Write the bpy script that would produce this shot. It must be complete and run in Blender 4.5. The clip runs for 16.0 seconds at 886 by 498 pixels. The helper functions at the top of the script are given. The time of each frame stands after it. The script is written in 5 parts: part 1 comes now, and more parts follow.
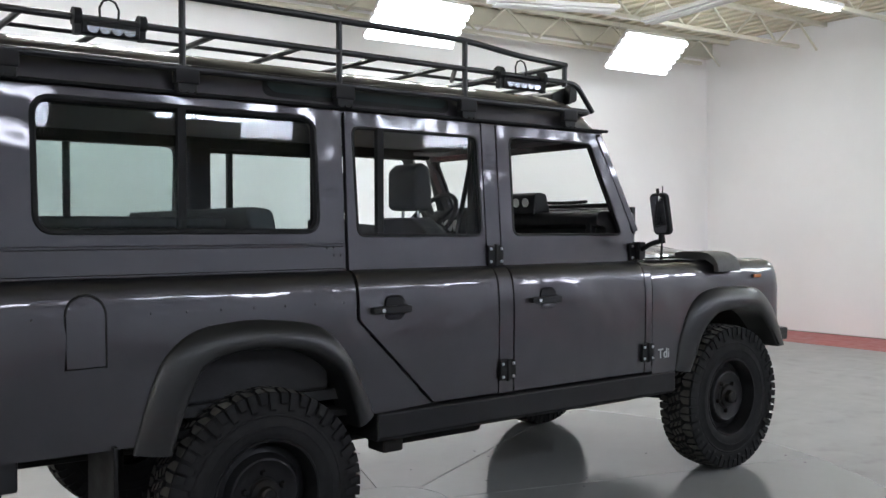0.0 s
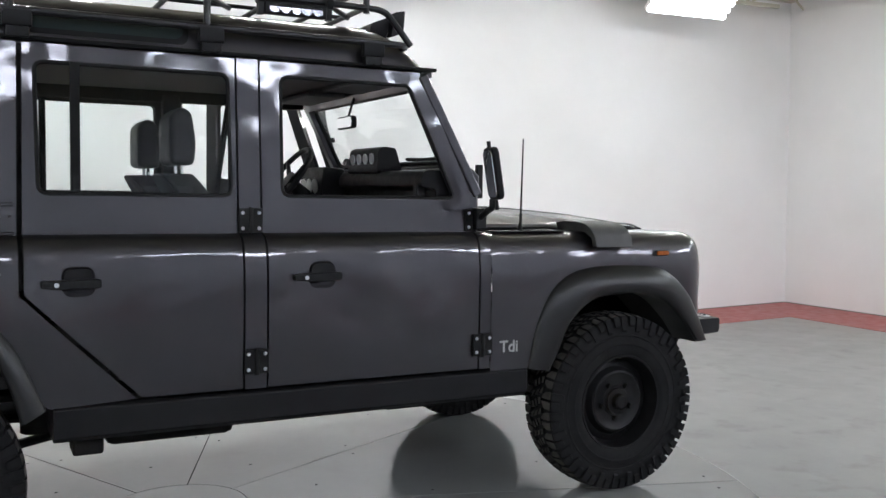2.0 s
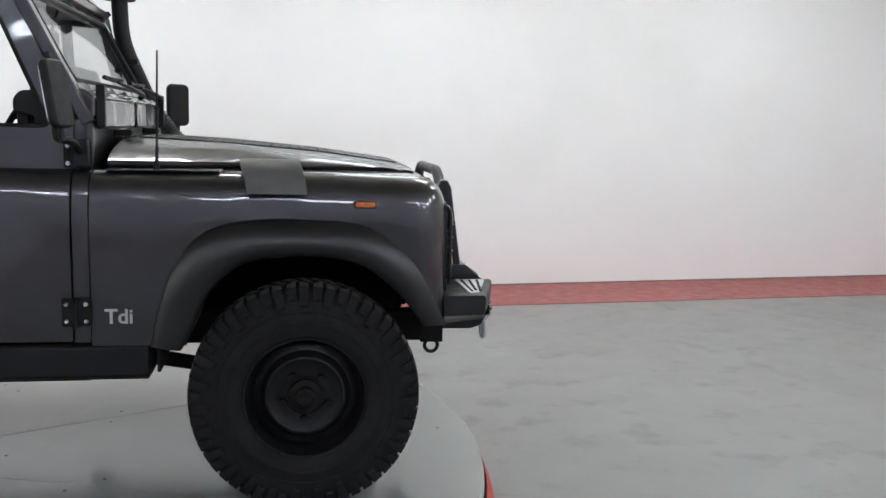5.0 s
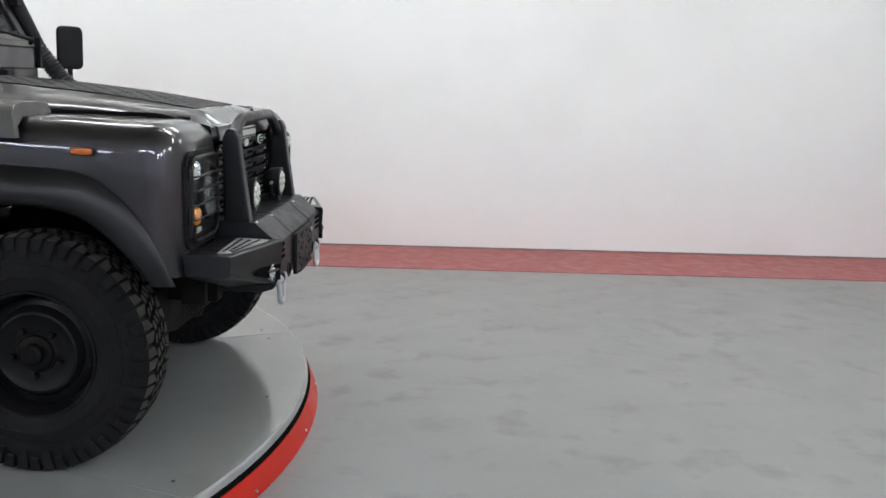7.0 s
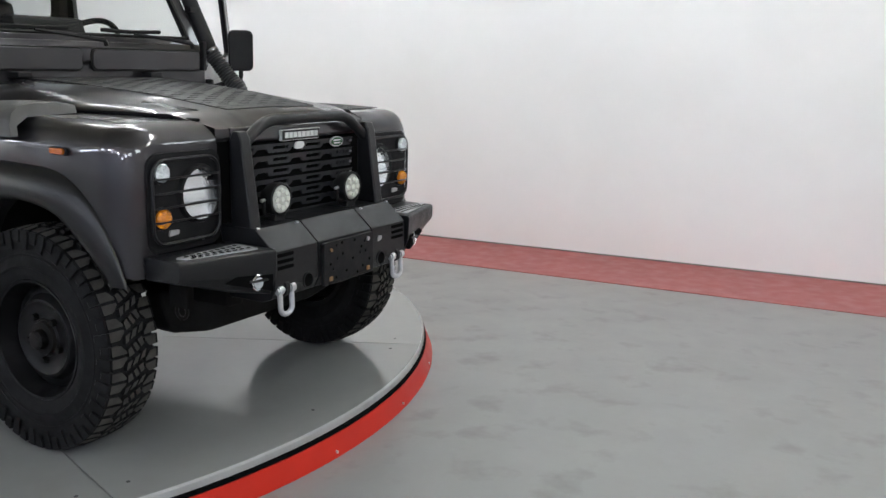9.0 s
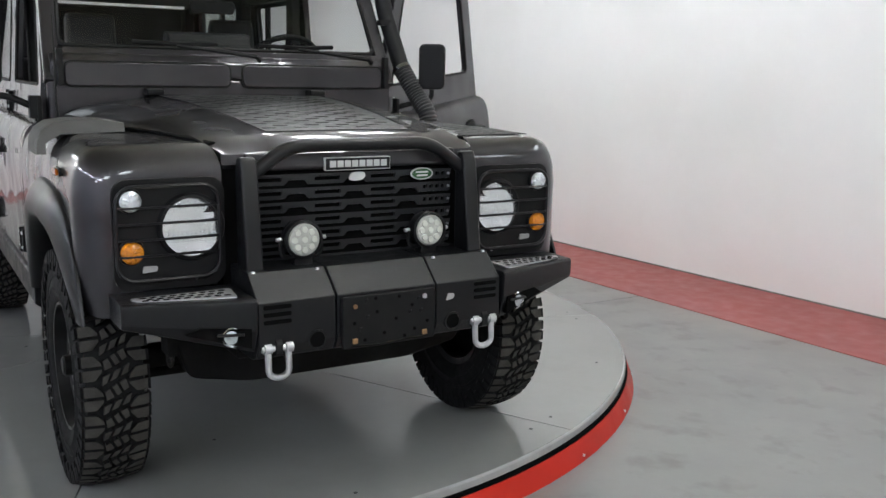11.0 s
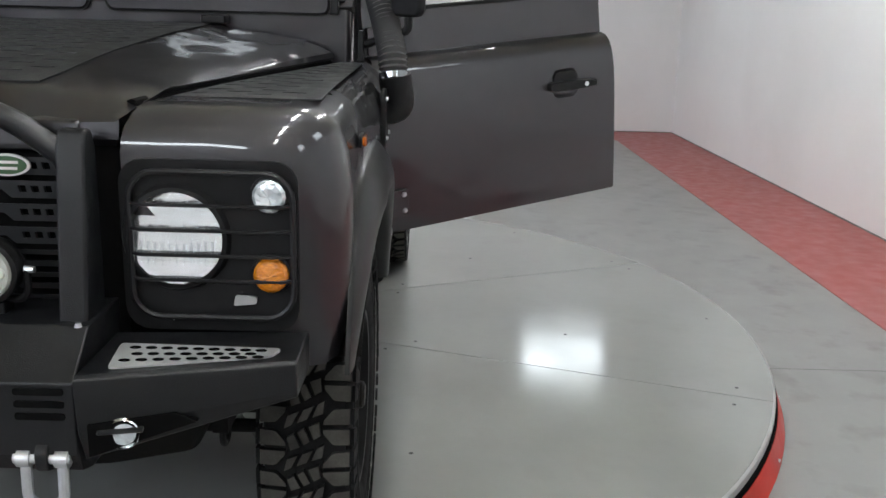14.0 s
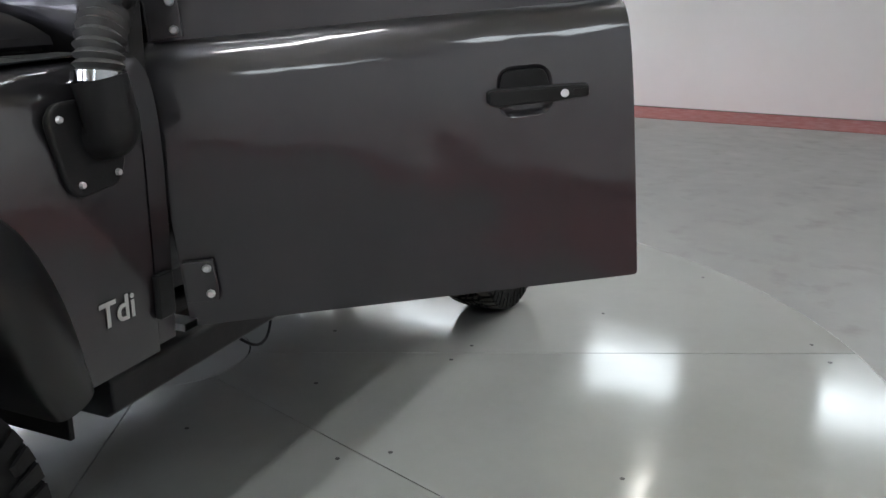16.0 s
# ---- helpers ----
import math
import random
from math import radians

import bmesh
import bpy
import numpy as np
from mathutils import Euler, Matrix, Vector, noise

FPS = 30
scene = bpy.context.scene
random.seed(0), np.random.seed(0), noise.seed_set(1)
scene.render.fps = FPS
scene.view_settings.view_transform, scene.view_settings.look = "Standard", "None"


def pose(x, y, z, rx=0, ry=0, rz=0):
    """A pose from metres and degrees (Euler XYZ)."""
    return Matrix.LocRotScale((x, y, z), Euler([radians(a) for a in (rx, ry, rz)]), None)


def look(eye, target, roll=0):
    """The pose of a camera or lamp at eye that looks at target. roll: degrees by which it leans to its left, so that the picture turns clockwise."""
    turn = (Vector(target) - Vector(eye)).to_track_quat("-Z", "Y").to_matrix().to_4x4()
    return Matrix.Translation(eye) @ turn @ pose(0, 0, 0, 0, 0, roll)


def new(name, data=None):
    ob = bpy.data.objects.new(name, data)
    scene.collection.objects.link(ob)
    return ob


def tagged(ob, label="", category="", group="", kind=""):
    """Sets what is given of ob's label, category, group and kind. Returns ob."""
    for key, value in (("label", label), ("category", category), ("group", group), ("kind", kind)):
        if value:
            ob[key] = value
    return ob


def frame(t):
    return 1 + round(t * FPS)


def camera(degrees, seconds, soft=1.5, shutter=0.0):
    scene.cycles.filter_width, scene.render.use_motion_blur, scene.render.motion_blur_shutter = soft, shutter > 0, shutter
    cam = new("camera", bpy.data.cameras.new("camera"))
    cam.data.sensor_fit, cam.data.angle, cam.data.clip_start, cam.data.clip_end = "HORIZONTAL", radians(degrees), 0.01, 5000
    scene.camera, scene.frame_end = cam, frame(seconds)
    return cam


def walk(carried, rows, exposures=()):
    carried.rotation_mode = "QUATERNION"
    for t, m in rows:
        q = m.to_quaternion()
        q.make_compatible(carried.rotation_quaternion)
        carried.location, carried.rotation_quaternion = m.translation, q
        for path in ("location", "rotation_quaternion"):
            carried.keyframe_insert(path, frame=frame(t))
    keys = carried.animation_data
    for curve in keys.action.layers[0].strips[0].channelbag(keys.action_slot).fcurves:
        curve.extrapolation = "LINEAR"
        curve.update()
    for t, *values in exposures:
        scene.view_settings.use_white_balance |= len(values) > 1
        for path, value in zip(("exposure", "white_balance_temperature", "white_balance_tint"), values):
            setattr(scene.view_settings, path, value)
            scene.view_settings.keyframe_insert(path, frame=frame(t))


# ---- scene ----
cam = camera(51.2, 16.0)
PATH = [
    (0, (-2.906, -3.877, 1.398), (-1.693, -2.288, 1.332), -1.0),
    (0.5, (-2.482, -3.938, 1.394), (-1.345, -2.295, 1.307), -0.4),
    (1, (-2.049, -3.951, 1.393), (-0.973, -2.268, 1.282), -0.6),
    (1.5, (-1.603, -3.99, 1.381), (-0.599, -2.265, 1.251), -0.3),
    (2, (-1.157, -4.051, 1.364), (-0.24, -2.279, 1.222), -0.2),
    (2.5, (-0.77, -4.02, 1.367), (0.084, -2.219, 1.207), -0.1),
    (3, (-0.342, -4.018, 1.365), (0.415, -2.175, 1.188), -0.1),
    (3.5, (0.044, -4.033, 1.374), (0.717, -2.16, 1.172), 0.0),
    (4, (0.438, -3.968, 1.359), (1.024, -2.068, 1.141), 0.3),
    (4.5, (0.911, -3.969, 1.334), (1.36, -2.035, 1.098), 0.1),
    (5, (1.379, -3.894, 1.318), (1.69, -1.937, 1.048), 0.2),
    (5.2, (1.542, -3.868, 1.308), (1.809, -1.906, 1.025), 0.1),
    (7.3, (3.016, -3.558, 1.287), (2.843, -1.6, 0.919), 0.7),
    (7.5, (3.154, -3.519, 1.29), (2.903, -1.569, 0.921), 0.3),
    (8, (3.52, -3.342, 1.301), (3.032, -1.438, 0.931), 0.2),
    (8.5, (3.813, -3.081, 1.315), (3.088, -1.257, 0.931), 0.3),
    (9, (4.111, -2.777, 1.306), (3.136, -1.072, 0.928), 0.4),
    (9.5, (4.338, -2.434, 1.314), (3.139, -0.877, 0.944), 0.6),
    (10, (4.509, -2.085, 1.332), (3.121, -0.691, 0.97), 1.0),
    (10.2, (4.547, -1.93, 1.325), (3.091, -0.606, 0.969), 0.9),
    (12.3, (4.518, -0.214, 1.298), (2.63, 0.318, 0.908), 1.5),
    (12.5, (4.429, -0.068, 1.307), (2.53, 0.409, 0.9), 1.8),
    (13, (4.143, 0.296, 1.311), (2.221, 0.638, 0.875), 2.0),
    (13.5, (3.847, 0.7, 1.302), (1.906, 0.865, 0.85), 1.9),
    (14, (3.523, 1.004, 1.301), (1.583, 1.017, 0.815), 1.5),
    (14.5, (3.188, 1.286, 1.29), (1.259, 1.139, 0.783), 1.5),
    (15, (2.833, 1.576, 1.305), (0.939, 1.225, 0.765), 1.7),
    (15.5, (2.392, 1.766, 1.302), (0.547, 1.238, 0.74), 1.3),
    (16, (2.024, 1.998, 1.301), (0.264, 1.233, 0.737), 0.7),
]
walk(cam, [(t, look(eye, target, roll)) for t, eye, target, roll in PATH],
     exposures=((0.0, 0.38), (3.0, 0.34), (5.2, 0.28), (9.0, 0.28), (12.0, 0.34), (13.0, 0.42), (14.5, 0.56), (15.3, 0.58), (16.0, 0.52)))

# ---- world and light ----
world = bpy.data.worlds.new("world")
scene.world = world
world.use_nodes = True
world.node_tree.nodes["Background"].inputs[0].default_value = (0.9, 0.92, 1.0, 1)
world.node_tree.nodes["Background"].inputs[1].default_value = 0.02
LAMP_POWER = 90.0


# ---- materials ----
def pbr(name, base, rough=0.5, metal=0.0, coat=0.0, var=0.08, scale=3.0, bump=0.0, bscale=80.0, rvar=0.08,
        stain=None, stain_scale=0.6, soft=0.18, spec=0.5, coat_rough=0.04, emit=0.0, wave=0.0):
    """A surface with variation at two scales, fine relief and uneven gloss."""
    m = bpy.data.materials.new(name)
    m.use_nodes = True
    nt = m.node_tree
    b = nt.nodes["Principled BSDF"]
    co = nt.nodes.new("ShaderNodeTexCoord")

    def noise_tex(sc, detail=4.0):
        n = nt.nodes.new("ShaderNodeTexNoise")
        n.inputs["Scale"].default_value = sc
        n.inputs["Detail"].default_value = detail
        nt.links.new(co.outputs["Object"], n.inputs["Vector"])
        return n.outputs["Fac"]

    def mix(fac, a, c):
        n = nt.nodes.new("ShaderNodeMix")
        n.data_type = "RGBA"
        for sock, val in ((n.inputs[6], a), (n.inputs[7], c)):
            if isinstance(val, tuple):
                sock.default_value = (*val, 1)
            else:
                nt.links.new(val, sock)
        nt.links.new(fac, n.inputs[0])
        return n.outputs[2]

    def ramp(fac, lo, hi, a=0.0, c=1.0):
        n = nt.nodes.new("ShaderNodeMapRange")
        for i, v in enumerate((lo, hi, a, c)):
            n.inputs[i + 1].default_value = v
        nt.links.new(fac, n.inputs[0])
        return n.outputs[0]

    lo = tuple(c * (1 - var) for c in base)
    hi = tuple(min(1, c * (1 + var)) for c in base)
    col = mix(ramp(noise_tex(scale), 0.3, 0.7), lo, hi)
    fine = mix(ramp(noise_tex(scale * 14, 6.0), 0.25, 0.75), tuple(c * (1 - var * 0.6) for c in (1, 1, 1)), (1.0, 1.0, 1.0))
    mul = nt.nodes.new("ShaderNodeMix")
    mul.data_type, mul.blend_type = "RGBA", "MULTIPLY"
    mul.inputs[0].default_value = 1.0
    nt.links.new(col, mul.inputs[6])
    nt.links.new(fine, mul.inputs[7])
    col = mul.outputs[2]
    if stain:
        col = mix(ramp(noise_tex(stain_scale, 8.0), 0.68 - soft, 0.68 + soft * 0.4, 0.0, 0.75), col, stain)
    nt.links.new(col, b.inputs["Base Color"])
    nt.links.new(ramp(noise_tex(scale * 3.1, 5.0), 0.3, 0.7, max(0.02, rough - rvar), min(1, rough + rvar)), b.inputs["Roughness"])
    b.inputs["Metallic"].default_value = metal
    b.inputs["Specular IOR Level"].default_value = spec
    if coat:
        b.inputs["Coat Weight"].default_value = coat
        b.inputs["Coat Roughness"].default_value = coat_rough
    if bump:
        n = nt.nodes.new("ShaderNodeBump")
        n.inputs["Strength"].default_value = bump
        n.inputs["Distance"].default_value = 0.002
        nt.links.new(noise_tex(bscale, 5.0), n.inputs["Height"])
        nt.links.new(n.outputs[0], b.inputs["Normal"])
    if wave:
        # slow unevenness of hand-beaten panels
        w = nt.nodes.new("ShaderNodeBump")
        w.inputs["Strength"].default_value = wave
        w.inputs["Distance"].default_value = 0.014
        nt.links.new(noise_tex(4.5, 1.0), w.inputs["Height"])
        nt.links.new(n.outputs[0], w.inputs["Normal"])
        nt.links.new(w.outputs[0], b.inputs["Normal"])
        nt.links.new(w.outputs[0], b.inputs["Coat Normal"])
    if emit:
        b.inputs["Emission Color"].default_value = (*base, 1)
        b.inputs["Emission Strength"].default_value = emit
    return m


def glass(name, tint, rough=0.0):
    """A clear pane: see-through, with a mirror gloss that grows towards grazing angles."""
    m = bpy.data.materials.new(name)
    m.use_nodes = True
    nt = m.node_tree
    nt.nodes.remove(nt.nodes["Principled BSDF"])
    t, g = nt.nodes.new("ShaderNodeBsdfTransparent"), nt.nodes.new("ShaderNodeBsdfGlossy")
    f, x = nt.nodes.new("ShaderNodeLayerWeight"), nt.nodes.new("ShaderNodeMixShader")
    p, q = nt.nodes.new("ShaderNodeMath"), nt.nodes.new("ShaderNodeMath")
    t.inputs[0].default_value = (*tint, 1)
    g.inputs["Roughness"].default_value = rough
    f.inputs[0].default_value = 0.5
    p.operation, p.inputs[1].default_value = "POWER", 5.0
    q.operation, q.inputs[1].default_value, q.inputs[2].default_value = "MULTIPLY_ADD", 0.85, 0.016
    nt.links.new(f.outputs["Facing"], p.inputs[0])
    nt.links.new(p.outputs[0], q.inputs[0])
    nt.links.new(q.outputs[0], x.inputs[0])
    nt.links.new(t.outputs[0], x.inputs[1])
    nt.links.new(g.outputs[0], x.inputs[2])
    nt.links.new(x.outputs[0], nt.nodes["Material Output"].inputs[0])
    return m


def glow(name, col, power):
    m = bpy.data.materials.new(name)
    m.use_nodes = True
    nt = m.node_tree
    nt.nodes.remove(nt.nodes["Principled BSDF"])
    e = nt.nodes.new("ShaderNodeEmission")
    e.inputs[0].default_value = (*col, 1)
    e.inputs[1].default_value = power
    nt.links.new(e.outputs[0], nt.nodes["Material Output"].inputs[0])
    return m


M_WALL = pbr("white wall paint", (0.86, 0.86, 0.855), 0.6, var=0.02, scale=0.7, bump=0.25, bscale=35, stain=(0.80, 0.80, 0.79), stain_scale=0.9)
# unseen south wall: blue tint put in for cool light on the car
M_WALL_BOUNCE = pbr("unseen wall tinted for cool bounce", (0.72, 0.75, 0.81), 0.6, var=0.05, scale=0.7, bump=0.2, bscale=35)
M_FLOOR = pbr("sealed concrete", (0.235, 0.238, 0.233), 0.34, var=0.055, scale=1.7, bump=0.06, bscale=40, rvar=0.04, stain=(0.150, 0.148, 0.140), stain_scale=5.5, soft=0.13)
M_STRIPE = pbr("red floor paint", (0.34, 0.075, 0.07), 0.45, var=0.04, scale=3.0, stain=(0.33, 0.09, 0.082), stain_scale=3.5)
M_JOINT = pbr("dark joint filler", (0.06, 0.06, 0.06), 0.8, spec=0.1)
M_DECK = pbr("pale grey deck enamel", (0.262, 0.268, 0.257), 0.125, spec=1.0, var=0.05, scale=1.3, rvar=0.04, bump=0.02, bscale=14, stain=(0.24, 0.24, 0.232), stain_scale=3.4, soft=0.12)
M_EDGE = pbr("dull grey deck edge", (0.33, 0.335, 0.33), 0.42, var=0.06, scale=3, stain=(0.22, 0.22, 0.21), stain_scale=5)
M_REDRIM = pbr("red skirt enamel", (0.47, 0.022, 0.012), 0.36, spec=0.16, var=0.03, scale=2)
M_FLOORJOINT = pbr("grey floor joint", (0.20, 0.20, 0.20), 0.7)
M_SKIRTING = pbr("mottled grey wall foot", (0.22, 0.21, 0.20), 0.8, var=0.3, scale=4)
# near-black stand-in for the shade in gaps, slots, holes and recesses
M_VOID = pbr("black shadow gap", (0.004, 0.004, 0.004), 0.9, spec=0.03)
M_CEIL = pbr("primed steel roof deck", (0.66, 0.62, 0.47), 0.6, var=0.12, scale=0.8)
M_STEEL = pbr("cream painted joist steel", (0.62, 0.60, 0.50), 0.5, var=0.08, scale=2)
M_TRIMWHITE = pbr("white lamp housing", (0.75, 0.75, 0.74), 0.4, var=0.03)
M_GLOW_SOFT = glow("added fill panel, dimmed", (0.86, 0.945, 1.0), LAMP_POWER * 0.19)
M_GLOW_NORTH = glow("lit lamp panel, half", (0.86, 0.945, 1.0), LAMP_POWER * 0.09)
M_GLOW_DIM = glow("lit lamp panel, low", (0.86, 0.945, 1.0), LAMP_POWER * 0.05)
M_TUBE = glow("added fill tube", (0.90, 0.93, 0.955), LAMP_POWER * 0.75)
M_TUBE_FILL = glow("bright added fill tube", (0.92, 0.935, 0.93), LAMP_POWER * 1.0)
M_TUBE_OLD = glow("worn ceiling tube", (0.96, 0.94, 0.88), LAMP_POWER * 0.10)
M_TUBE_COOL = glow("cool wall tube", (0.76, 0.84, 1.0), LAMP_POWER * 0.98)
M_GLOW_COOL = glow("lit lamp panel, cool", (0.80, 0.83, 1.0), LAMP_POWER * 0.34)

M_PAINT = pbr("graphite metallic paint", (0.0345, 0.0331, 0.0370), 0.41, metal=0.9, coat=0.9, coat_rough=0.08, var=0.05, scale=2.5, rvar=0.04, bump=0.02, bscale=9, wave=0.9)
M_TRIM = pbr("dark cabin trim", (0.022, 0.022, 0.023), 0.75, spec=0.2, var=0.15, scale=6, bump=0.3, bscale=200)
M_LINER = pbr("grey headlining", (0.20, 0.20, 0.205), 0.9, var=0.08, scale=5, bump=0.3, bscale=250)
M_ARCH = pbr("satin arch plastic", (0.0060, 0.0060, 0.0062), 0.36, spec=0.36, var=0.10, scale=5, bump=0.08, bscale=300, rvar=0.02)
M_SCOOP = pbr("faded grey rubber", (0.065, 0.064, 0.06), 0.62, var=0.1, scale=8, bump=0.3, bscale=220)
M_BLACK = pbr("black powder coat", (0.0065, 0.0068, 0.0078), 0.38, spec=0.32, var=0.15, scale=6, bump=0.35, bscale=420, rvar=0.08)
M_TUBING = pbr("black rack tube", (0.010, 0.010, 0.011), 0.38, spec=0.3, var=0.15, scale=9, bump=0.15, bscale=300)
M_PLASTIC = pbr("matt black plastic", (0.0090, 0.0090, 0.0095), 0.50, spec=0.18, var=0.15, scale=9, bump=0.2, bscale=260)
M_SEAL = pbr("black rubber seal", (0.007, 0.007, 0.007), 0.6, spec=0.15, var=0.1)
M_TYRE = pbr("tyre rubber", (0.011, 0.011, 0.0112), 0.75, spec=0.12, var=0.25, scale=10, bump=0.25, bscale=150)
M_TREAD = pbr("dusty tread rubber", (0.056, 0.054, 0.048), 0.88, spec=0.15, var=0.3, scale=14, bump=0.4, bscale=160)
M_RIM = pbr("black steel wheel", (0.0060, 0.0060, 0.0063), 0.45, spec=0.16, var=0.15, scale=8)
M_HUB = pbr("greasy hub steel", (0.005, 0.0048, 0.0045), 0.5, spec=0.15, var=0.3, scale=20, stain=(0.012, 0.009, 0.006), stain_scale=12)
M_CHROME = pbr("bright plated steel", (0.75, 0.76, 0.78), 0.14, metal=1.0, var=0.04, scale=20)
M_ZINC = pbr("galvanised shackle steel", (0.62, 0.63, 0.65), 0.36, metal=0.85, var=0.08, scale=25, bump=0.1, bscale=200)
M_ALU = pbr("brushed aluminium plate", (0.62, 0.63, 0.64), 0.38, metal=0.7, var=0.07, scale=15)
M_REFLECTOR = pbr("faceted lamp reflector", (0.80, 0.87, 0.95), 0.17, metal=0.7, var=0.15, scale=14, bump=1.0, bscale=30, stain=(0.22, 0.23, 0.26), stain_scale=42, soft=0.14)
M_FACET = pbr("bright faceted reflector", (0.84, 0.88, 0.92), 0.08, metal=0.85, var=0.05, scale=14, bump=0.5, bscale=60)
M_LENS = pbr("work lamp lens", (0.42, 0.43, 0.39), 0.2, var=0.12, scale=40, bump=0.4, bscale=60, coat=0.6)
M_LED = pbr("frosted work lamp lens", (0.56, 0.58, 0.52), 0.22, var=0.08, scale=40, bump=0.6, bscale=60, coat=0.6)
M_AMBER = pbr("amber lens", (0.72, 0.24, 0.008), 0.18, var=0.45, scale=60, bump=1.0, bscale=60, coat=0.8, stain=(0.16, 0.03, 0.002), stain_scale=70, soft=0.30)
M_AMBERD = pbr("deep amber repeater lens", (0.42, 0.095, 0.004), 0.2, var=0.25, scale=60, bump=0.5, bscale=90, coat=0.8)
M_CLEAR = glass("clear lens", (0.96, 0.97, 0.97), 0.02)
M_GLASS = glass("clear window glass", (0.95, 0.965, 0.96))
M_TINT = glass("green window glass", (0.77, 0.82, 0.81))
M_MIRROR = pbr("mirror glass", (0.9, 0.9, 0.9), 0.03, metal=1.0, var=0.01, rvar=0.01)
M_VINYL = pbr("black seat vinyl", (0.026, 0.026, 0.028), 0.48, spec=0.3, var=0.12, scale=8, bump=0.4, bscale=190)
M_BADGE = pbr("pale badge metal", (0.66, 0.67, 0.66), 0.35, metal=0.25, var=0.05)
M_GREEN = pbr("dark green badge enamel", (0.04, 0.11, 0.05), 0.25, coat=0.6, var=0.1)
M_PLATE = pbr("textured black step plate", (0.008, 0.0083, 0.009), 0.50, metal=0.1, var=0.12, scale=7, bump=0.3, bscale=350)
M_UNDER = pbr("dirty chassis black", (0.0085, 0.0082, 0.0078), 0.75, spec=0.12, var=0.35, scale=6, bump=0.4, bscale=90, stain=(0.008, 0.0065, 0.005), stain_scale=5)
M_RUST = pbr("rusty bolt", (0.28, 0.16, 0.07), 0.7, var=0.3, scale=40)
M_LETTER = pbr("dull pale lettering", (0.33, 0.33, 0.325), 0.5, var=0.1)
M_HOSE = pbr("grey ribbed hose rubber", (0.040, 0.040, 0.041), 0.5, var=0.2, scale=10, bump=0.2, bscale=150)
M_CELL = pbr("dark chrome lamp cell", (0.30, 0.31, 0.33), 0.15, metal=1.0, var=0.1, scale=40)
M_SILL = pbr("black slider steel", (0.006, 0.006, 0.0066), 0.45, spec=0.2, var=0.2, scale=6, bump=0.2, bscale=300)
M_SLAT = pbr("charcoal grille plastic", (0.030, 0.031, 0.033), 0.40, spec=0.45, var=0.1, scale=9, bump=0.1, bscale=260)
M_DIAL = pbr("white dial face", (0.75, 0.75, 0.72), 0.4, var=0.03)


# ---- shapes ----
def dots(name, ends, r1, r2, mat, parent, seg=8):
    """Small round heads, each a part of its own."""
    for a, b in ends:
        part(name, cyl(a, b, r1, r2, seg), mat, parent)



def mesh_of(name, bm, mats, smooth=35):
    me = bpy.data.meshes.new(name)
    bm.normal_update()
    bm.to_mesh(me)
    bm.free()
    for m in mats if isinstance(mats, (list, tuple)) else [mats]:
        me.materials.append(m)
    if smooth:
        me.shade_smooth()
        me.set_sharp_from_angle(angle=radians(smooth))
    return me


def part(name, bm, mats, parent=None, label="", bevel=0.0, at=None, smooth=35):
    """One mesh object under a thing or a part."""
    ob = new(name, bm if isinstance(bm, bpy.types.Mesh) else mesh_of(name, bm, mats, smooth))
    ob.parent = parent
    if at is not None:
        ob.matrix_basis = at
    if label:
        tagged(ob, label)
    if bevel:
        mod = ob.modifiers.new("rounding", "BEVEL")
        mod.width, mod.segments, mod.limit_method, mod.angle_limit = bevel, 2, "ANGLE", radians(40)
        mod.harden_normals = True
    return ob


def add_box(bm, lo, hi, m=None):
    r = bmesh.ops.create_cube(bm, size=1)
    for v in r["verts"]:
        v.co = Vector([(lo[i] + hi[i]) / 2 + v.co[i] * (hi[i] - lo[i]) for i in range(3)])
        if m:
            v.co = m @ v.co
    return r["verts"]


def box(lo, hi, m=None):
    bm = bmesh.new()
    add_box(bm, lo, hi, m)
    return bm


def add_cyl(bm, a, b, r1, r2=None, seg=20):
    a, b = Vector(a), Vector(b)
    q = (b - a).to_track_quat("Z", "Y").to_matrix().to_4x4()
    m = Matrix.Translation((a + b) / 2) @ q
    bmesh.ops.create_cone(bm, cap_ends=True, segments=seg, radius1=r1, radius2=r1 if r2 is None else r2, depth=(b - a).length, matrix=m)


def cyl(a, b, r1, r2=None, seg=20):
    bm = bmesh.new()
    add_cyl(bm, a, b, r1, r2, seg)
    return bm


def fillet(pts, r, n=5):
    """The polyline with its corners rounded."""
    pts = [Vector(p) for p in pts]
    out = [pts[0]]
    for a, b, c in zip(pts, pts[1:], pts[2:]):
        u, w = (a - b), (c - b)
        d = min(r, u.length * 0.45, w.length * 0.45)
        p, q = b + u.normalized() * d, b + w.normalized() * d
        out += [p.lerp(b, k / n).lerp(b.lerp(q, k / n), k / n) for k in range(n + 1)]
    return out + [pts[-1]]


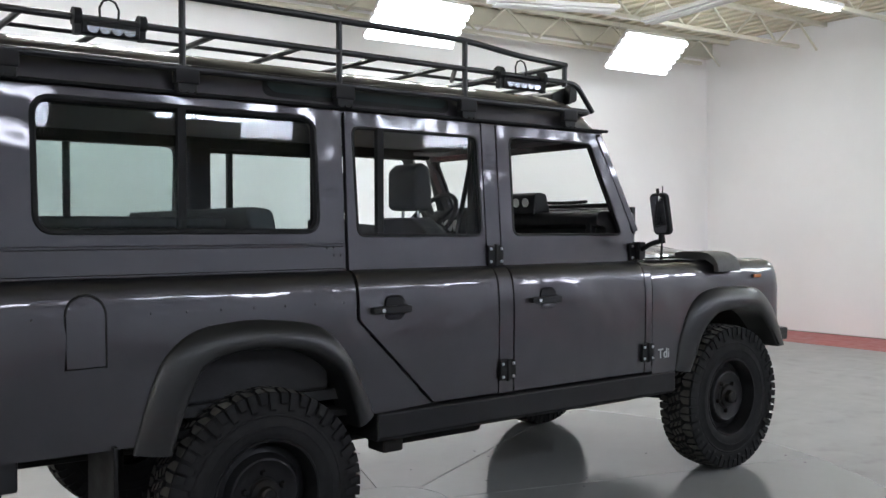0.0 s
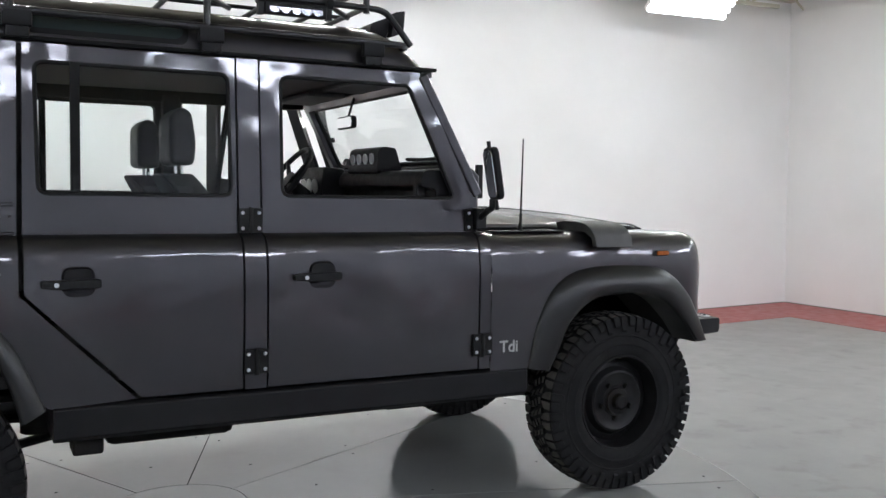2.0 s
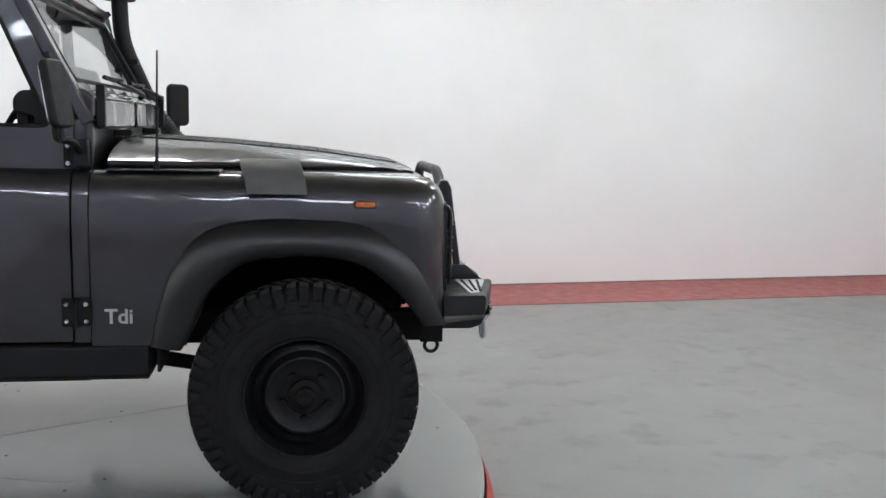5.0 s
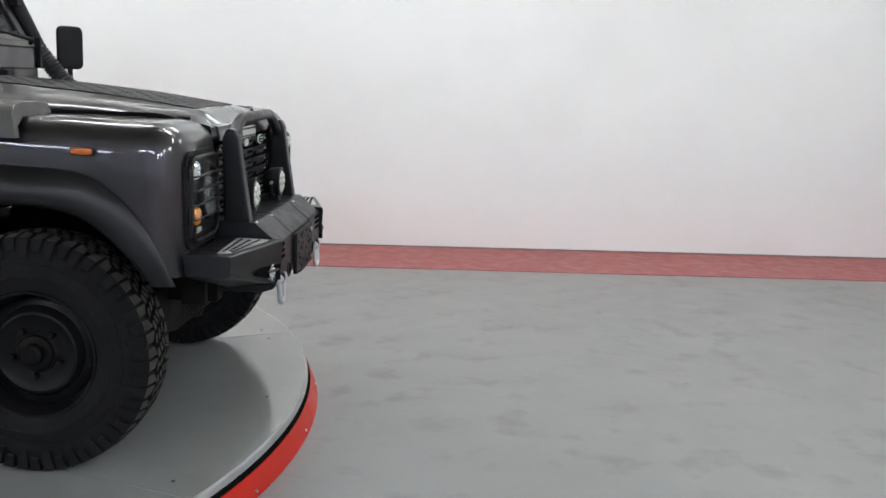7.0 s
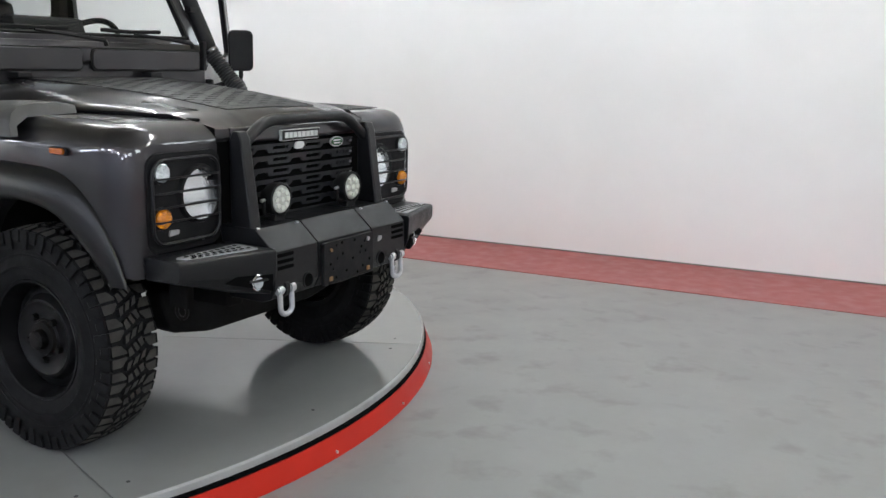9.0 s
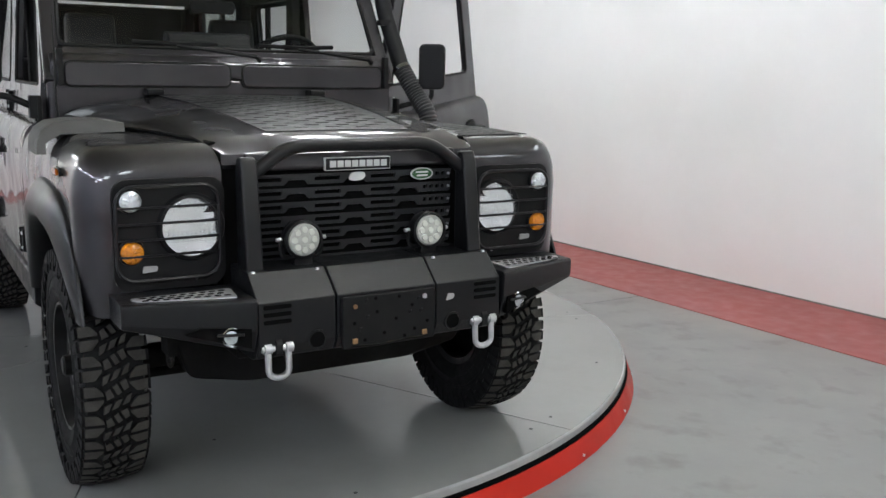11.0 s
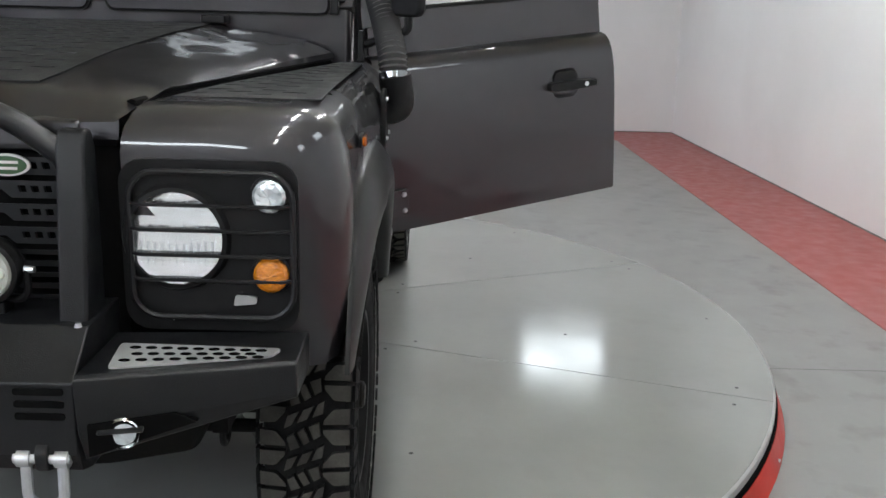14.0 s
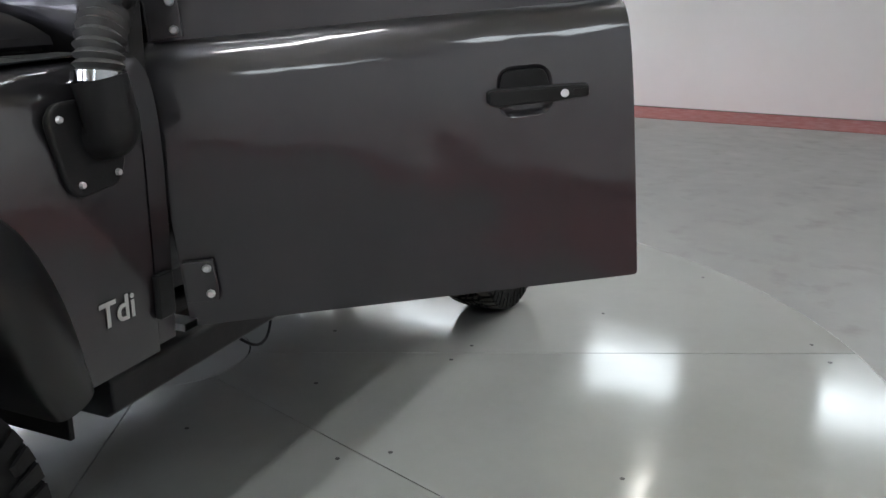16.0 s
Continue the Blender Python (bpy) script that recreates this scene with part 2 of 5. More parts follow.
def add_tube(bm, pts, r, seg=10, closed=False, radii=None):
    pts = [Vector(p) for p in pts]
    n = len(pts)
    tang = []
    for i in range(n):
        a = pts[i - 1] if i or closed else pts[i]
        b = pts[(i + 1) % n] if i < n - 1 or closed else pts[i]
        tang.append((b - a).normalized())
    up = Vector((0, 0, 1)) if abs(tang[0].z) < 0.9 else Vector((1, 0, 0))
    rings = []
    for i in range(n):
        up = (up - tang[i] * up.dot(tang[i])).normalized()
        side = tang[i].cross(up)
        rr = radii[i] if radii else r
        rings.append([bm.verts.new(pts[i] + (up * math.cos(k * math.tau / seg) + side * math.sin(k * math.tau / seg)) * rr) for k in range(seg)])
    for i in range(n if closed else n - 1):
        a, b = rings[i], rings[(i + 1) % n]
        for k in range(seg):
            bm.faces.new((a[k], a[(k + 1) % seg], b[(k + 1) % seg], b[k]))
    if not closed:
        bm.faces.new(rings[0][::-1])
        bm.faces.new(rings[-1])
    bmesh.ops.recalc_face_normals(bm, faces=bm.faces)


def tube(pts, r, seg=10, closed=False, radii=None):
    bm = bmesh.new()
    add_tube(bm, pts, r, seg, closed, radii)
    return bm


def lathe(profile, axis="y", seg=48, closed=True):
    """Turn (radius, along) pairs round the axis."""
    bm = bmesh.new()
    rings = []
    for r, h in profile:
        ring = []
        for k in range(seg):
            c, s = math.cos(k * math.tau / seg) * r, math.sin(k * math.tau / seg) * r
            ring.append(bm.verts.new((c, h, s) if axis == "y" else (h, c, s) if axis == "x" else (c, s, h)))
        rings.append(ring)
    for a, b in zip(rings, rings[1:] + rings[:1] if closed else rings[1:]):
        for k in range(seg):
            bm.faces.new((a[k], a[(k + 1) % seg], b[(k + 1) % seg], b[k]))
    if not closed:
        for ring in (rings[0], rings[-1]):
            if (ring[0].co - ring[seg // 2].co).length > 0.001:
                bm.faces.new(ring)
    bmesh.ops.remove_doubles(bm, verts=bm.verts, dist=0.00005)
    bmesh.ops.recalc_face_normals(bm, faces=bm.faces)
    return bm


def loft(rows, closed=False):
    """A skin over rows of points."""
    bm = bmesh.new()
    vs = [[bm.verts.new(p) for p in row] for row in rows]
    for a, b in zip(vs, vs[1:]):
        for i in range(len(a) if closed else len(a) - 1):
            j = (i + 1) % len(a)
            bm.faces.new((a[i], a[j], b[j], b[i]))
    return bm


def thicken(bm, off, inner=1):
    """Close a skin into a shell: off(co) gives the inner side's place."""
    bm.normal_update()
    rim = [e for e in bm.edges if e.is_boundary]
    faces = list(bm.faces)
    twin = {v: bm.verts.new(off(v.co)) for v in list(bm.verts)}
    for f in faces:
        g = bm.faces.new([twin[v] for v in reversed(f.verts)])
        g.material_index = inner
    for e in rim:
        a, b = e.verts
        lp = e.link_loops[0]
        if lp.vert is a:
            a, b = b, a
        bm.faces.new((a, b, twin[b], twin[a]))
    bmesh.ops.recalc_face_normals(bm, faces=bm.faces)
    return bm


def flat_fill(outer, holes=()):
    """A sheet in x and z with the given outline and holes."""
    bm = bmesh.new()
    edges = []
    for ring in (outer, *holes):
        vs = [bm.verts.new((x, 0, z)) for x, z in ring]
        edges += [bm.edges.new((vs[i], vs[(i + 1) % len(vs)])) for i in range(len(vs))]
    bmesh.ops.triangle_fill(bm, use_beauty=True, use_dissolve=False, edges=edges, normal=(0, -1, 0))
    return bm


def rrect(x0, x1, z0, z1, r, n=5):
    pts = []
    for cx, cz, a0 in ((x1 - r, z1 - r, 0), (x0 + r, z1 - r, 90), (x0 + r, z0 + r, 180), (x1 - r, z0 + r, 270)):
        for k in range(n + 1):
            a = radians(a0 + 90 * k / n)
            pts.append((cx + r * math.cos(a), cz + r * math.sin(a)))
    return pts


def rounded(poly, r, n=4):
    """A polygon in two coordinates with rounded corners; r is one radius or one for each corner."""
    out = []
    k = len(poly)
    rs = r if isinstance(r, (list, tuple)) else [r] * k
    for i in range(k):
        a, b, c = Vector(poly[i - 1]), Vector(poly[i]), Vector(poly[(i + 1) % k])
        d = min(rs[i], (a - b).length * 0.45, (c - b).length * 0.45)
        if d < 1e-4:
            out.append(tuple(b))
            continue
        p, q = b + (a - b).normalized() * d, b + (c - b).normalized() * d
        out += [tuple(p.lerp(b, j / n).lerp(b.lerp(q, j / n), j / n)) for j in range(n + 1)]
    return out


def smooth_line(pts, n):
    """n points along a smooth curve through pts, evenly spaced."""
    pts = [Vector(p) for p in pts]
    ext = [2 * pts[0] - pts[1], *pts, 2 * pts[-1] - pts[-2]]
    fine = []
    for i in range(1, len(ext) - 2):
        p0, p1, p2, p3 = ext[i - 1:i + 3]
        for k in range(16):
            t = k / 16
            fine.append(0.5 * (2 * p1 + (p2 - p0) * t + (2 * p0 - 5 * p1 + 4 * p2 - p3) * t * t + (3 * p1 - p0 - 3 * p2 + p3) * t ** 3))
    fine.append(pts[-1])
    acc = [0.0]
    for a, b in zip(fine, fine[1:]):
        acc.append(acc[-1] + (b - a).length)
    out, j = [], 0
    for k in range(n):
        d = acc[-1] * k / (n - 1)
        while j < len(acc) - 2 and acc[j + 1] < d:
            j += 1
        w = (d - acc[j]) / max(1e-9, acc[j + 1] - acc[j])
        out.append(fine[j].lerp(fine[j + 1], w))
    return out


def interp(x, table):
    for (a, p), (b, q) in zip(table, table[1:]):
        if x <= b:
            return p + (q - p) * max(0, (x - a)) / (b - a)
    return table[-1][1]


def extrude_poly(poly, axis, a, b):
    """A prism: the 2D outline swept from a to b along the axis (x: points are y, z; y: x, z; z: x, y)."""
    bm = bmesh.new()

    def at(p, h):
        return {"x": (h, p[0], p[1]), "y": (p[0], h, p[1]), "z": (p[0], p[1], h)}[axis]
    lo, hi = [bm.verts.new(at(p, a)) for p in poly], [bm.verts.new(at(p, b)) for p in poly]
    n = len(poly)
    bm.faces.new(lo)
    bm.faces.new(hi[::-1])
    for i in range(n):
        bm.faces.new((lo[i], hi[i], hi[(i + 1) % n], lo[(i + 1) % n]))
    bmesh.ops.recalc_face_normals(bm, faces=bm.faces)
    return bm


def join(bm, other):
    """Add other's faces to bm."""
    vm = {v: bm.verts.new(v.co) for v in other.verts}
    for f in other.faces:
        g = bm.faces.new([vm[v] for v in f.verts])
        g.material_index = f.material_index
    other.free()
    return bm


# ---- the hall ----
FLOOR_Z, CEIL_Z = -0.125, 3.72
XW, XE, YS, YN = -8.85, 7.82, -9.5, 4.103
W = 0.2
tagged(part("floor", box((XW - W, YS - W, FLOOR_Z - 0.2), (XE + W, YN + W, FLOOR_Z)), M_FLOOR), kind="structure")
for nm, lo, hi in (("wall_north", (XW - W, YN, FLOOR_Z), (XE + W, YN + W, CEIL_Z)), ("wall_south", (XW - W, YS - W, FLOOR_Z), (XE + W, YS, CEIL_Z)),
                   ("wall_east", (XE, YS, FLOOR_Z), (XE + W, YN, CEIL_Z)), ("wall_west", (XW - W, YS, FLOOR_Z), (XW, YN, CEIL_Z))):
    tagged(part(nm, box(lo, hi), M_WALL_BOUNCE if nm == "wall_south" else M_WALL), kind="structure")
bm = bmesh.new()
n = 0
x = XW - W
while x < XE + W:
    add_box(bm, (x, YS - W, CEIL_Z), (x + 0.11, YN + W, CEIL_Z + 0.1))
    add_box(bm, (x + 0.11, YS - W, CEIL_Z + 0.045), (x + 0.22, YN + W, CEIL_Z + 0.1))
    x += 0.22
tagged(part("ceiling", bm, M_CEIL, smooth=0), kind="structure")

# painted walkway along the walls, a hair above the slab
S = 0.905
for nm, lo, hi in (("floor_stripe_north", (XW, YN - S), (XE, YN)), ("floor_stripe_south", (XW, YS), (XE, YS + S)),
                   ("floor_stripe_east", (XE - S, YS + S), (XE, YN - S)), ("floor_stripe_west", (XW, YS + S), (XW + S, YN - S))):
    tagged(part(nm, box((*lo, FLOOR_Z), (*hi, FLOOR_Z + 0.004)), M_STRIPE), kind="structure")
# thin grey line where the wall lining stops above the slab
for nm, lo, hi in (("baseboard_north", (XW + 0.01, YN - 0.006), (XE - 0.01, YN)), ("baseboard_east", (XE - 0.006, YS), (XE, YN - 0.01)),
                   ("baseboard_west", (XW, YS), (XW + 0.006, YN - 0.01))):
    tagged(part(nm, box((*lo, FLOOR_Z + 0.004), (*hi, FLOOR_Z + 0.015)), M_SKIRTING), kind="structure")
for nm, lo, hi in (("trim_floor_joint_1", (-0.203, YS + S), (-0.198, YN - S)),):
    tagged(part(nm, box((*lo, FLOOR_Z), (*hi, FLOOR_Z + 0.0015)), M_FLOORJOINT), kind="structure")


def joist(y):
    """An open-web roof joist that runs the hall's length."""
    top = box((XW, y - 0.03, CEIL_Z - 0.05), (XE, y + 0.03, CEIL_Z - 0.002))
    add_box(top, (XW + 0.6, y - 0.025, CEIL_Z - 0.37), (XE - 0.6, y + 0.025, CEIL_Z - 0.33))
    x = XW + 0.1
    up = True
    while x < XE - 0.5:
        a = (x, y, CEIL_Z - (0.04 if up else 0.35))
        b = (x + 0.42, y, CEIL_Z - (0.35 if up else 0.04))
        add_cyl(top, a, b, 0.013, seg=8)
        x += 0.42
        up = not up
    return top


for k, y in enumerate((3.75, 2.35, 0.95, -0.45, -2.0, -3.6, -5.2, -6.8, -8.4)):
    tagged(part(f"trim_joist_{k + 1}", joist(y), M_STEEL), kind="structure")
tagged(part("trim_wall_beam", box((XW, YN - 0.10, CEIL_Z - 0.20), (XE, YN - 0.002, CEIL_Z - 0.002)), M_STEEL), kind="structure")


def studio_lamp(m, label, k, lit):
    """A hanging light panel: housing, reflector with six tubes side by side, two suspension rods."""
    e = new("studio_lamp")
    m = m @ Matrix.Scale(k, 4)
    e.matrix_basis = m
    tagged(e, label, "lamp", "light panels round the hall")
    b = box((-0.60, -0.30, 0.012), (0.60, 0.30, 0.075))
    part("housing", b, M_TRIMWHITE, e, bevel=0.008)
    part("reflector", box((-0.575, -0.285, 0.008), (0.575, 0.285, 0.0115)), M_TRIMWHITE, e)
    tube_me = mesh_of("tube", cyl((-0.60, 0, -0.012), (0.60, 0, -0.012), 0.0435, seg=16), lit, 40)
    for q in range(6):
        part("tube", tube_me, None, e, at=pose(0, -0.25 + q * 0.1, 0))
    inv = m.inverted()
    for s in (-0.5, 0.5):
        top = m @ Vector((s, 0, 0.07))
        part("suspension_rod", cyl(inv @ top, inv @ Vector((top.x, top.y, CEIL_Z)), 0.006, seg=8), M_STEEL, e)
    return e


# panels face down and inwards, tilted by 45 degrees
WHITE = "white rectangular light panel hanging lit below the roof, real and added ones alike"
for x in (5.50, 2.26):
    studio_lamp(pose(x, 3.20, 3.25, 43, 0, 180), WHITE, 0.83, M_GLOW_NORTH)
# the panel at y -4.56 is unseen, added for more light
for y in (2.58, 0.2, -2.18, -4.56):
    studio_lamp(pose(-7.25, y, 2.74, 45, 0, 270), WHITE, 0.80, M_GLOW_DIM)
# unseen south-east pair, added to brighten the car's right side
for y in (-5.0, -7.2):
    studio_lamp(pose(6.7, y, 3.0, 50, 0, 90), WHITE, 0.75, M_GLOW_COOL)
for x, k in ((-0.75, 0.40), (1.8, 0.50), (4.3, 0.55)):
    studio_lamp(pose(x, -6.6, 3.38, 58, 0, 0), WHITE, k, M_GLOW_COOL)
# unseen panels by the east wall, added as fill light
for y in (-0.9, -3.3):
    studio_lamp(pose(6.7, y, 3.1, 50, 0, 90), WHITE, 0.9, M_GLOW_SOFT)


def tube_lamp(x, y, along, tube_mat=None):
    e = new("ceiling_tube_lamp")
    e.matrix_basis = pose(x, y, CEIL_Z - 0.40, 0, 0, along)
    tagged(e, "long white fluorescent fitting hung under the joists, real and added ones alike", "ceiling lamp", "tube lamps under the roof")
    part("tray", box((-0.65, -0.07, 0.02), (0.65, 0.07, 0.06)), M_TRIMWHITE, e, bevel=0.006)
    for s in (-0.035, 0.035):
        part("tube", cyl((-0.6, s, 0.0), (0.6, s, 0.0), 0.016, seg=10), tube_mat or M_TUBE, e)
    for s in (-0.5, 0.5):
        part("hanger", cyl((s, 0, 0.06), (s, 0, 0.40), 0.005, seg=6), M_STEEL, e)


# unseen overhead row, added as fill for the hall and deck
for x in (4.9, 2.9, 0.9, -1.3):
    tube_lamp(x, 0.9, 0, M_TUBE_FILL if x > 2 else M_TUBE)
for x in (-6.8, -4.2, -1.6, 1.0, 3.6, 6.2):
    tube_lamp(x, -6.2, 0, M_TUBE_COOL)
tube_lamp(-5.7, 0.63, 0, M_TUBE_OLD)
# unseen pair added as fill, placed where the deck does not mirror it
for x, y, a in ((-1.0, 1.8, 0), (-3.2, 1.8, 0)):
    tube_lamp(x, y, a, M_TUBE)
# unseen tubes added to brighten the west wall
for x, y in ((-7.9, -3.7), (-7.9, -6.2), (-6.0, -5.2)):
    tube_lamp(x, y, 90, M_TUBE_FILL)
# two fittings near the corner that are switched off
for x, y, a in ((4.36, 1.70, 81), (3.17, 2.32, -19)):
    tube_lamp(x, y, a, M_TRIMWHITE)

# ---- turntable ----
TX, TY, TR = -0.400, -0.130, 2.505
table = new("turntable")
table.matrix_basis = pose(TX, TY, 0)
tagged(table, "low round vehicle turntable with pale grey deck and red skirt", "turntable")


def wedge(r0, r1, a0, a1, z0, z1, n=16, gap=0.0025):
    pts = []
    for r, seq in ((r1, range(n + 1)), (r0, range(n, -1, -1))):
        for k in seq:
            a = a0 + (a1 - a0) * k / n
            d = gap / r * (1 - 2 * k / n)
            pts.append((r * math.cos(a + d), r * math.sin(a + d)))
    return extrude_poly(pts, "z", z0, z1)


me = mesh_of("deck_panel", wedge(0.296, TR - 0.006, 0, radians(45), -0.014, 0.0), M_DECK, 30)
for k in range(8):
    part("deck_panel", me, None, table, at=pose(0, 0, 0, 0, 0, 25 + 45 * k))
part("hub_plate", lathe([(0.0, 0.0), (0.291, 0.0), (0.291, -0.014), (0.0, -0.014)], "z", 48), M_DECK, table)
# drum and ring are black to give the shadow gap above the skirt
part("drum", lathe([(0.0, -0.015), (TR - 0.008, -0.015), (TR - 0.008, FLOOR_Z + 0.004), (0.0, FLOOR_Z + 0.004)], "z", 96), M_VOID, table, "drum blackened for the shade under the deck edge")
part("deck_edge", lathe([(TR - 0.006, -0.0005), (TR - 0.001, -0.002), (TR + 0.003, -0.007), (TR + 0.004, -0.030), (TR - 0.006, -0.030)], "z", 160), M_EDGE, table, "dull grey rolled edge")
part("edge_gap", lathe([(TR - 0.002, -0.0305), (TR + 0.009, -0.0305), (TR + 0.012, -0.034), (TR + 0.014, -0.046), (TR - 0.002, -0.046)], "z", 160), M_VOID, table, "black ring painted for the shadow gap under the deck edge")
part("skirt", lathe([(TR + 0.002, -0.047), (TR + 0.016, -0.048), (TR + 0.046, FLOOR_Z + 0.001), (TR + 0.012, FLOOR_Z + 0.001)], "z", 128), M_REDRIM, table, "glossy red skirt")
me = mesh_of("deck_bolt", cyl((0, 0, 0.0), (0, 0, 0.0012), 0.007, seg=10), M_JOINT, 0)
for k in range(8):
    for da, r in ((2.0, 2.37), (-2.0, 2.37), (22, 2.37), (3.5, 1.10), (-3.5, 1.02), (20, 0.62), (14, 1.7)):
        a = radians(25 + 45 * k + da)
        part("deck_bolt", me, None, table, at=pose(r * math.cos(a), r * math.sin(a), 0))
me = mesh_of("skirt_screw", cyl((TR + 0.034, 0, -0.104), (TR + 0.043, 0, -0.105), 0.006, seg=8), M_ZINC, 0)
for k in range(28):
    part("skirt_screw", me, None, table, at=pose(0, 0, 0, 0, 0, k * 12.86))


# ---- the off-road car ----
car = new("off_road_car")
tagged(car, "dark graphite metallic boxy off-road car on the turntable, one door open", "car")
# the body stands nose-down on its springs, the axles level
RAKE = Matrix.Translation((0.75, 0, 0.60)) @ pose(0, 0, 0, 0, 1.15, 0) @ Matrix.Translation((-0.75, 0, -0.60))
LEVEL = RAKE.inverted()
car.matrix_basis = RAKE

LOW = [(0.50, 0.832), (0.80, 0.840), (0.94, 0.8415), (1.00, 0.8405), (1.04, 0.838), (1.07, 0.8345), (1.095, 0.830), (1.115, 0.8245), (1.133, 0.816), (1.148, 0.804), (1.159, 0.789), (1.166, 0.768)]
UPP = [(1.167, 0.760), (1.79, 0.712)]


def side_y(z):
    return interp(z, LOW) if z <= 1.166 else interp(z, UPP)


CUTS = [z for z, _ in LOW[1:]] + [1.167, 1.35, 1.55, 1.72]


def side_panel(outer, holes, s, th=0.022, mats=None):
    """A body side panel, bent to the car's cross-section. s is -1 on the right side and 1 on the left."""
    bm = flat_fill(outer, holes)
    for z in CUTS:
        bmesh.ops.bisect_plane(bm, geom=bm.verts[:] + bm.edges[:] + bm.faces[:], plane_co=(0, 0, z), plane_no=(0, 0, 1))
    for v in bm.verts:
        v.co.y = s * side_y(v.co.z)
    thicken(bm, lambda c: Vector((c.x, c.y - s * th, c.z)))
    return bm


PM = [M_PAINT, M_TRIM]
WIN_Z0, WIN_Z1 = 1.300, 1.735


def pane(ring, s, mat, parent, inset=0.012, name="window_pane", label=""):
    bm = flat_fill(ring)
    for v in bm.verts:
        v.co.y = s * (side_y(v.co.z) - inset)
    thicken(bm, lambda c: Vector((c.x, c.y - s * 0.004, c.z)), 0)
    ob = part(name, bm, mat, parent, label, smooth=0)
    ob.visible_shadow = False
    return ob


def seal(ring, s, parent, r=0.008, inset=0.004):
    part("window_seal", tube([(x, s * (side_y(z) - inset), z) for x, z in ring], r, 6, closed=True), M_SEAL, parent)


def hinge(x, z, s, parent, w=0.088, h=0.088):
    y = side_y(z)
    bm = box((x - w / 2, s * y, z - h / 2), (x - 0.006, s * (y + 0.016), z + h / 2))
    add_box(bm, (x + 0.006, s * y, z - h / 2), (x + w / 2, s * (y + 0.016), z + h / 2))
    bmesh.ops.recalc_face_normals(bm, faces=bm.faces)
    ob = part("hinge", bm, M_SEAL, parent, "black strap hinge", bevel=0.003)
    part("hinge_pin", cyl((x, s * (y + 0.014), z - h / 2 - 0.004), (x, s * (y + 0.014), z + h / 2 + 0.004), 0.0085, seg=10), M_SEAL, ob if parent is car else parent)
    dots("hinge_screw", [((x + dx, s * (y + 0.015), z + dz), (x + dx, s * (y + 0.021), z + dz)) for dx in (-0.03, 0.03) for dz in (-0.028, 0.028)], 0.008, 0.005, M_ZINC, parent)
    return ob


def handle_set(x, z, s, parent, flip=1):
    """A recessed paddle handle: pressed dish, black paddle, bar with lock."""
    y = side_y(z)
    ring = dish_hole(x, z)
    cx, cz = x + 0.022 * flip, z + 0.004
    rows = []
    for q, d in ((0.0, 0.0), (0.05, 0.0012), (0.12, 0.0035), (0.22, 0.0062), (0.36, 0.0082), (0.7, 0.009), (1.0, 0.009)):
        rows.append([(cx + (px - cx) * (1 - q), s * (side_y(pz) * (1 - q) + y * q - d), cz + (pz - cz) * (1 - q)) for px, pz in ring])
    bm = loft(rows, True)
    bmesh.ops.remove_doubles(bm, verts=bm.verts, dist=0.0002)
    bmesh.ops.recalc_face_normals(bm, faces=bm.faces)
    part("handle_dish", bm, M_PAINT, parent, smooth=60)
    pad = rounded([(cx - 0.046, z + 0.006), (cx + 0.046, z + 0.006), (cx + 0.040, z + 0.046), (cx - 0.040, z + 0.046)], [0.002, 0.002, 0.022, 0.022])
    part("handle_paddle", extrude_poly(pad, "y", s * (y - 0.010), s * (y + 0.003)), M_PLASTIC, parent, bevel=0.003)
    bar = rounded([(x - 0.092 * flip, z - 0.012), (x - 0.04 * flip, z - 0.016), (x + 0.078 * flip, z - 0.017), (x + 0.092 * flip, z - 0.012), (x + 0.092 * flip, z + 0.012), (x + 0.078 * flip, z + 0.015), (x - 0.092 * flip, z + 0.010)], 0.006)
    part("handle", extrude_poly(bar, "y", s * (y - 0.004), s * (y + 0.026)), M_PLASTIC, parent, "black door handle bar", bevel=0.004)
    part("lock_barrel", cyl((x - 0.046 * flip, s * (y + 0.02), z - 0.002), (x - 0.046 * flip, s * (y + 0.0285), z - 0.002), 0.0075, seg=14), M_ZINC, parent)
    part("lock_surround", box((x - 0.088 * flip, s * (y + 0.0255), z - 0.0065), (x - 0.062 * flip, s * (y + 0.0275), z + 0.0045)), M_SEAL, parent)


def dish_hole(x, z):
    return rrect(x - 0.030, x + 0.074, z - 0.044, z + 0.054, 0.030, 5)


G = 0.0075
REAR = -2.33


def arch_line(pts, n=30):
    return [(p.x, p.y) for p in smooth_line([(x, z, 0) for x, z in pts], n)]


F_OUT = arch_line([(0.900, 0.597), (0.937, 0.76), (1.00, 0.90), (1.09, 0.98), (1.22, 1.012), (1.40, 1.015), (1.60, 0.995), (1.735, 0.90), (1.810, 0.79), (1.873, 0.658)])
F_IN = arch_line([(1.000, 0.585), (1.04, 0.66), (1.095, 0.78), (1.20, 0.868), (1.32, 0.890), (1.46, 0.892), (1.60, 0.855), (1.715, 0.76), (1.765, 0.70), (1.80, 0.655)])
R_OUT = arch_line([(-1.89, 0.58), (-1.845, 0.74), (-1.785, 0.89), (-1.68, 0.975), (-1.55, 0.998), (-1.40, 1.00), (-1.18, 0.96), (-1.065, 0.85), (-1.00, 0.73), (-0.945, 0.60)])
R_IN = arch_line([(-1.76, 0.56), (-1.71, 0.72), (-1.645, 0.85), (-1.53, 0.89), (-1.40, 0.895), (-1.25, 0.87), (-1.11, 0.79), (-1.05, 0.67), (-1.02, 0.56)])


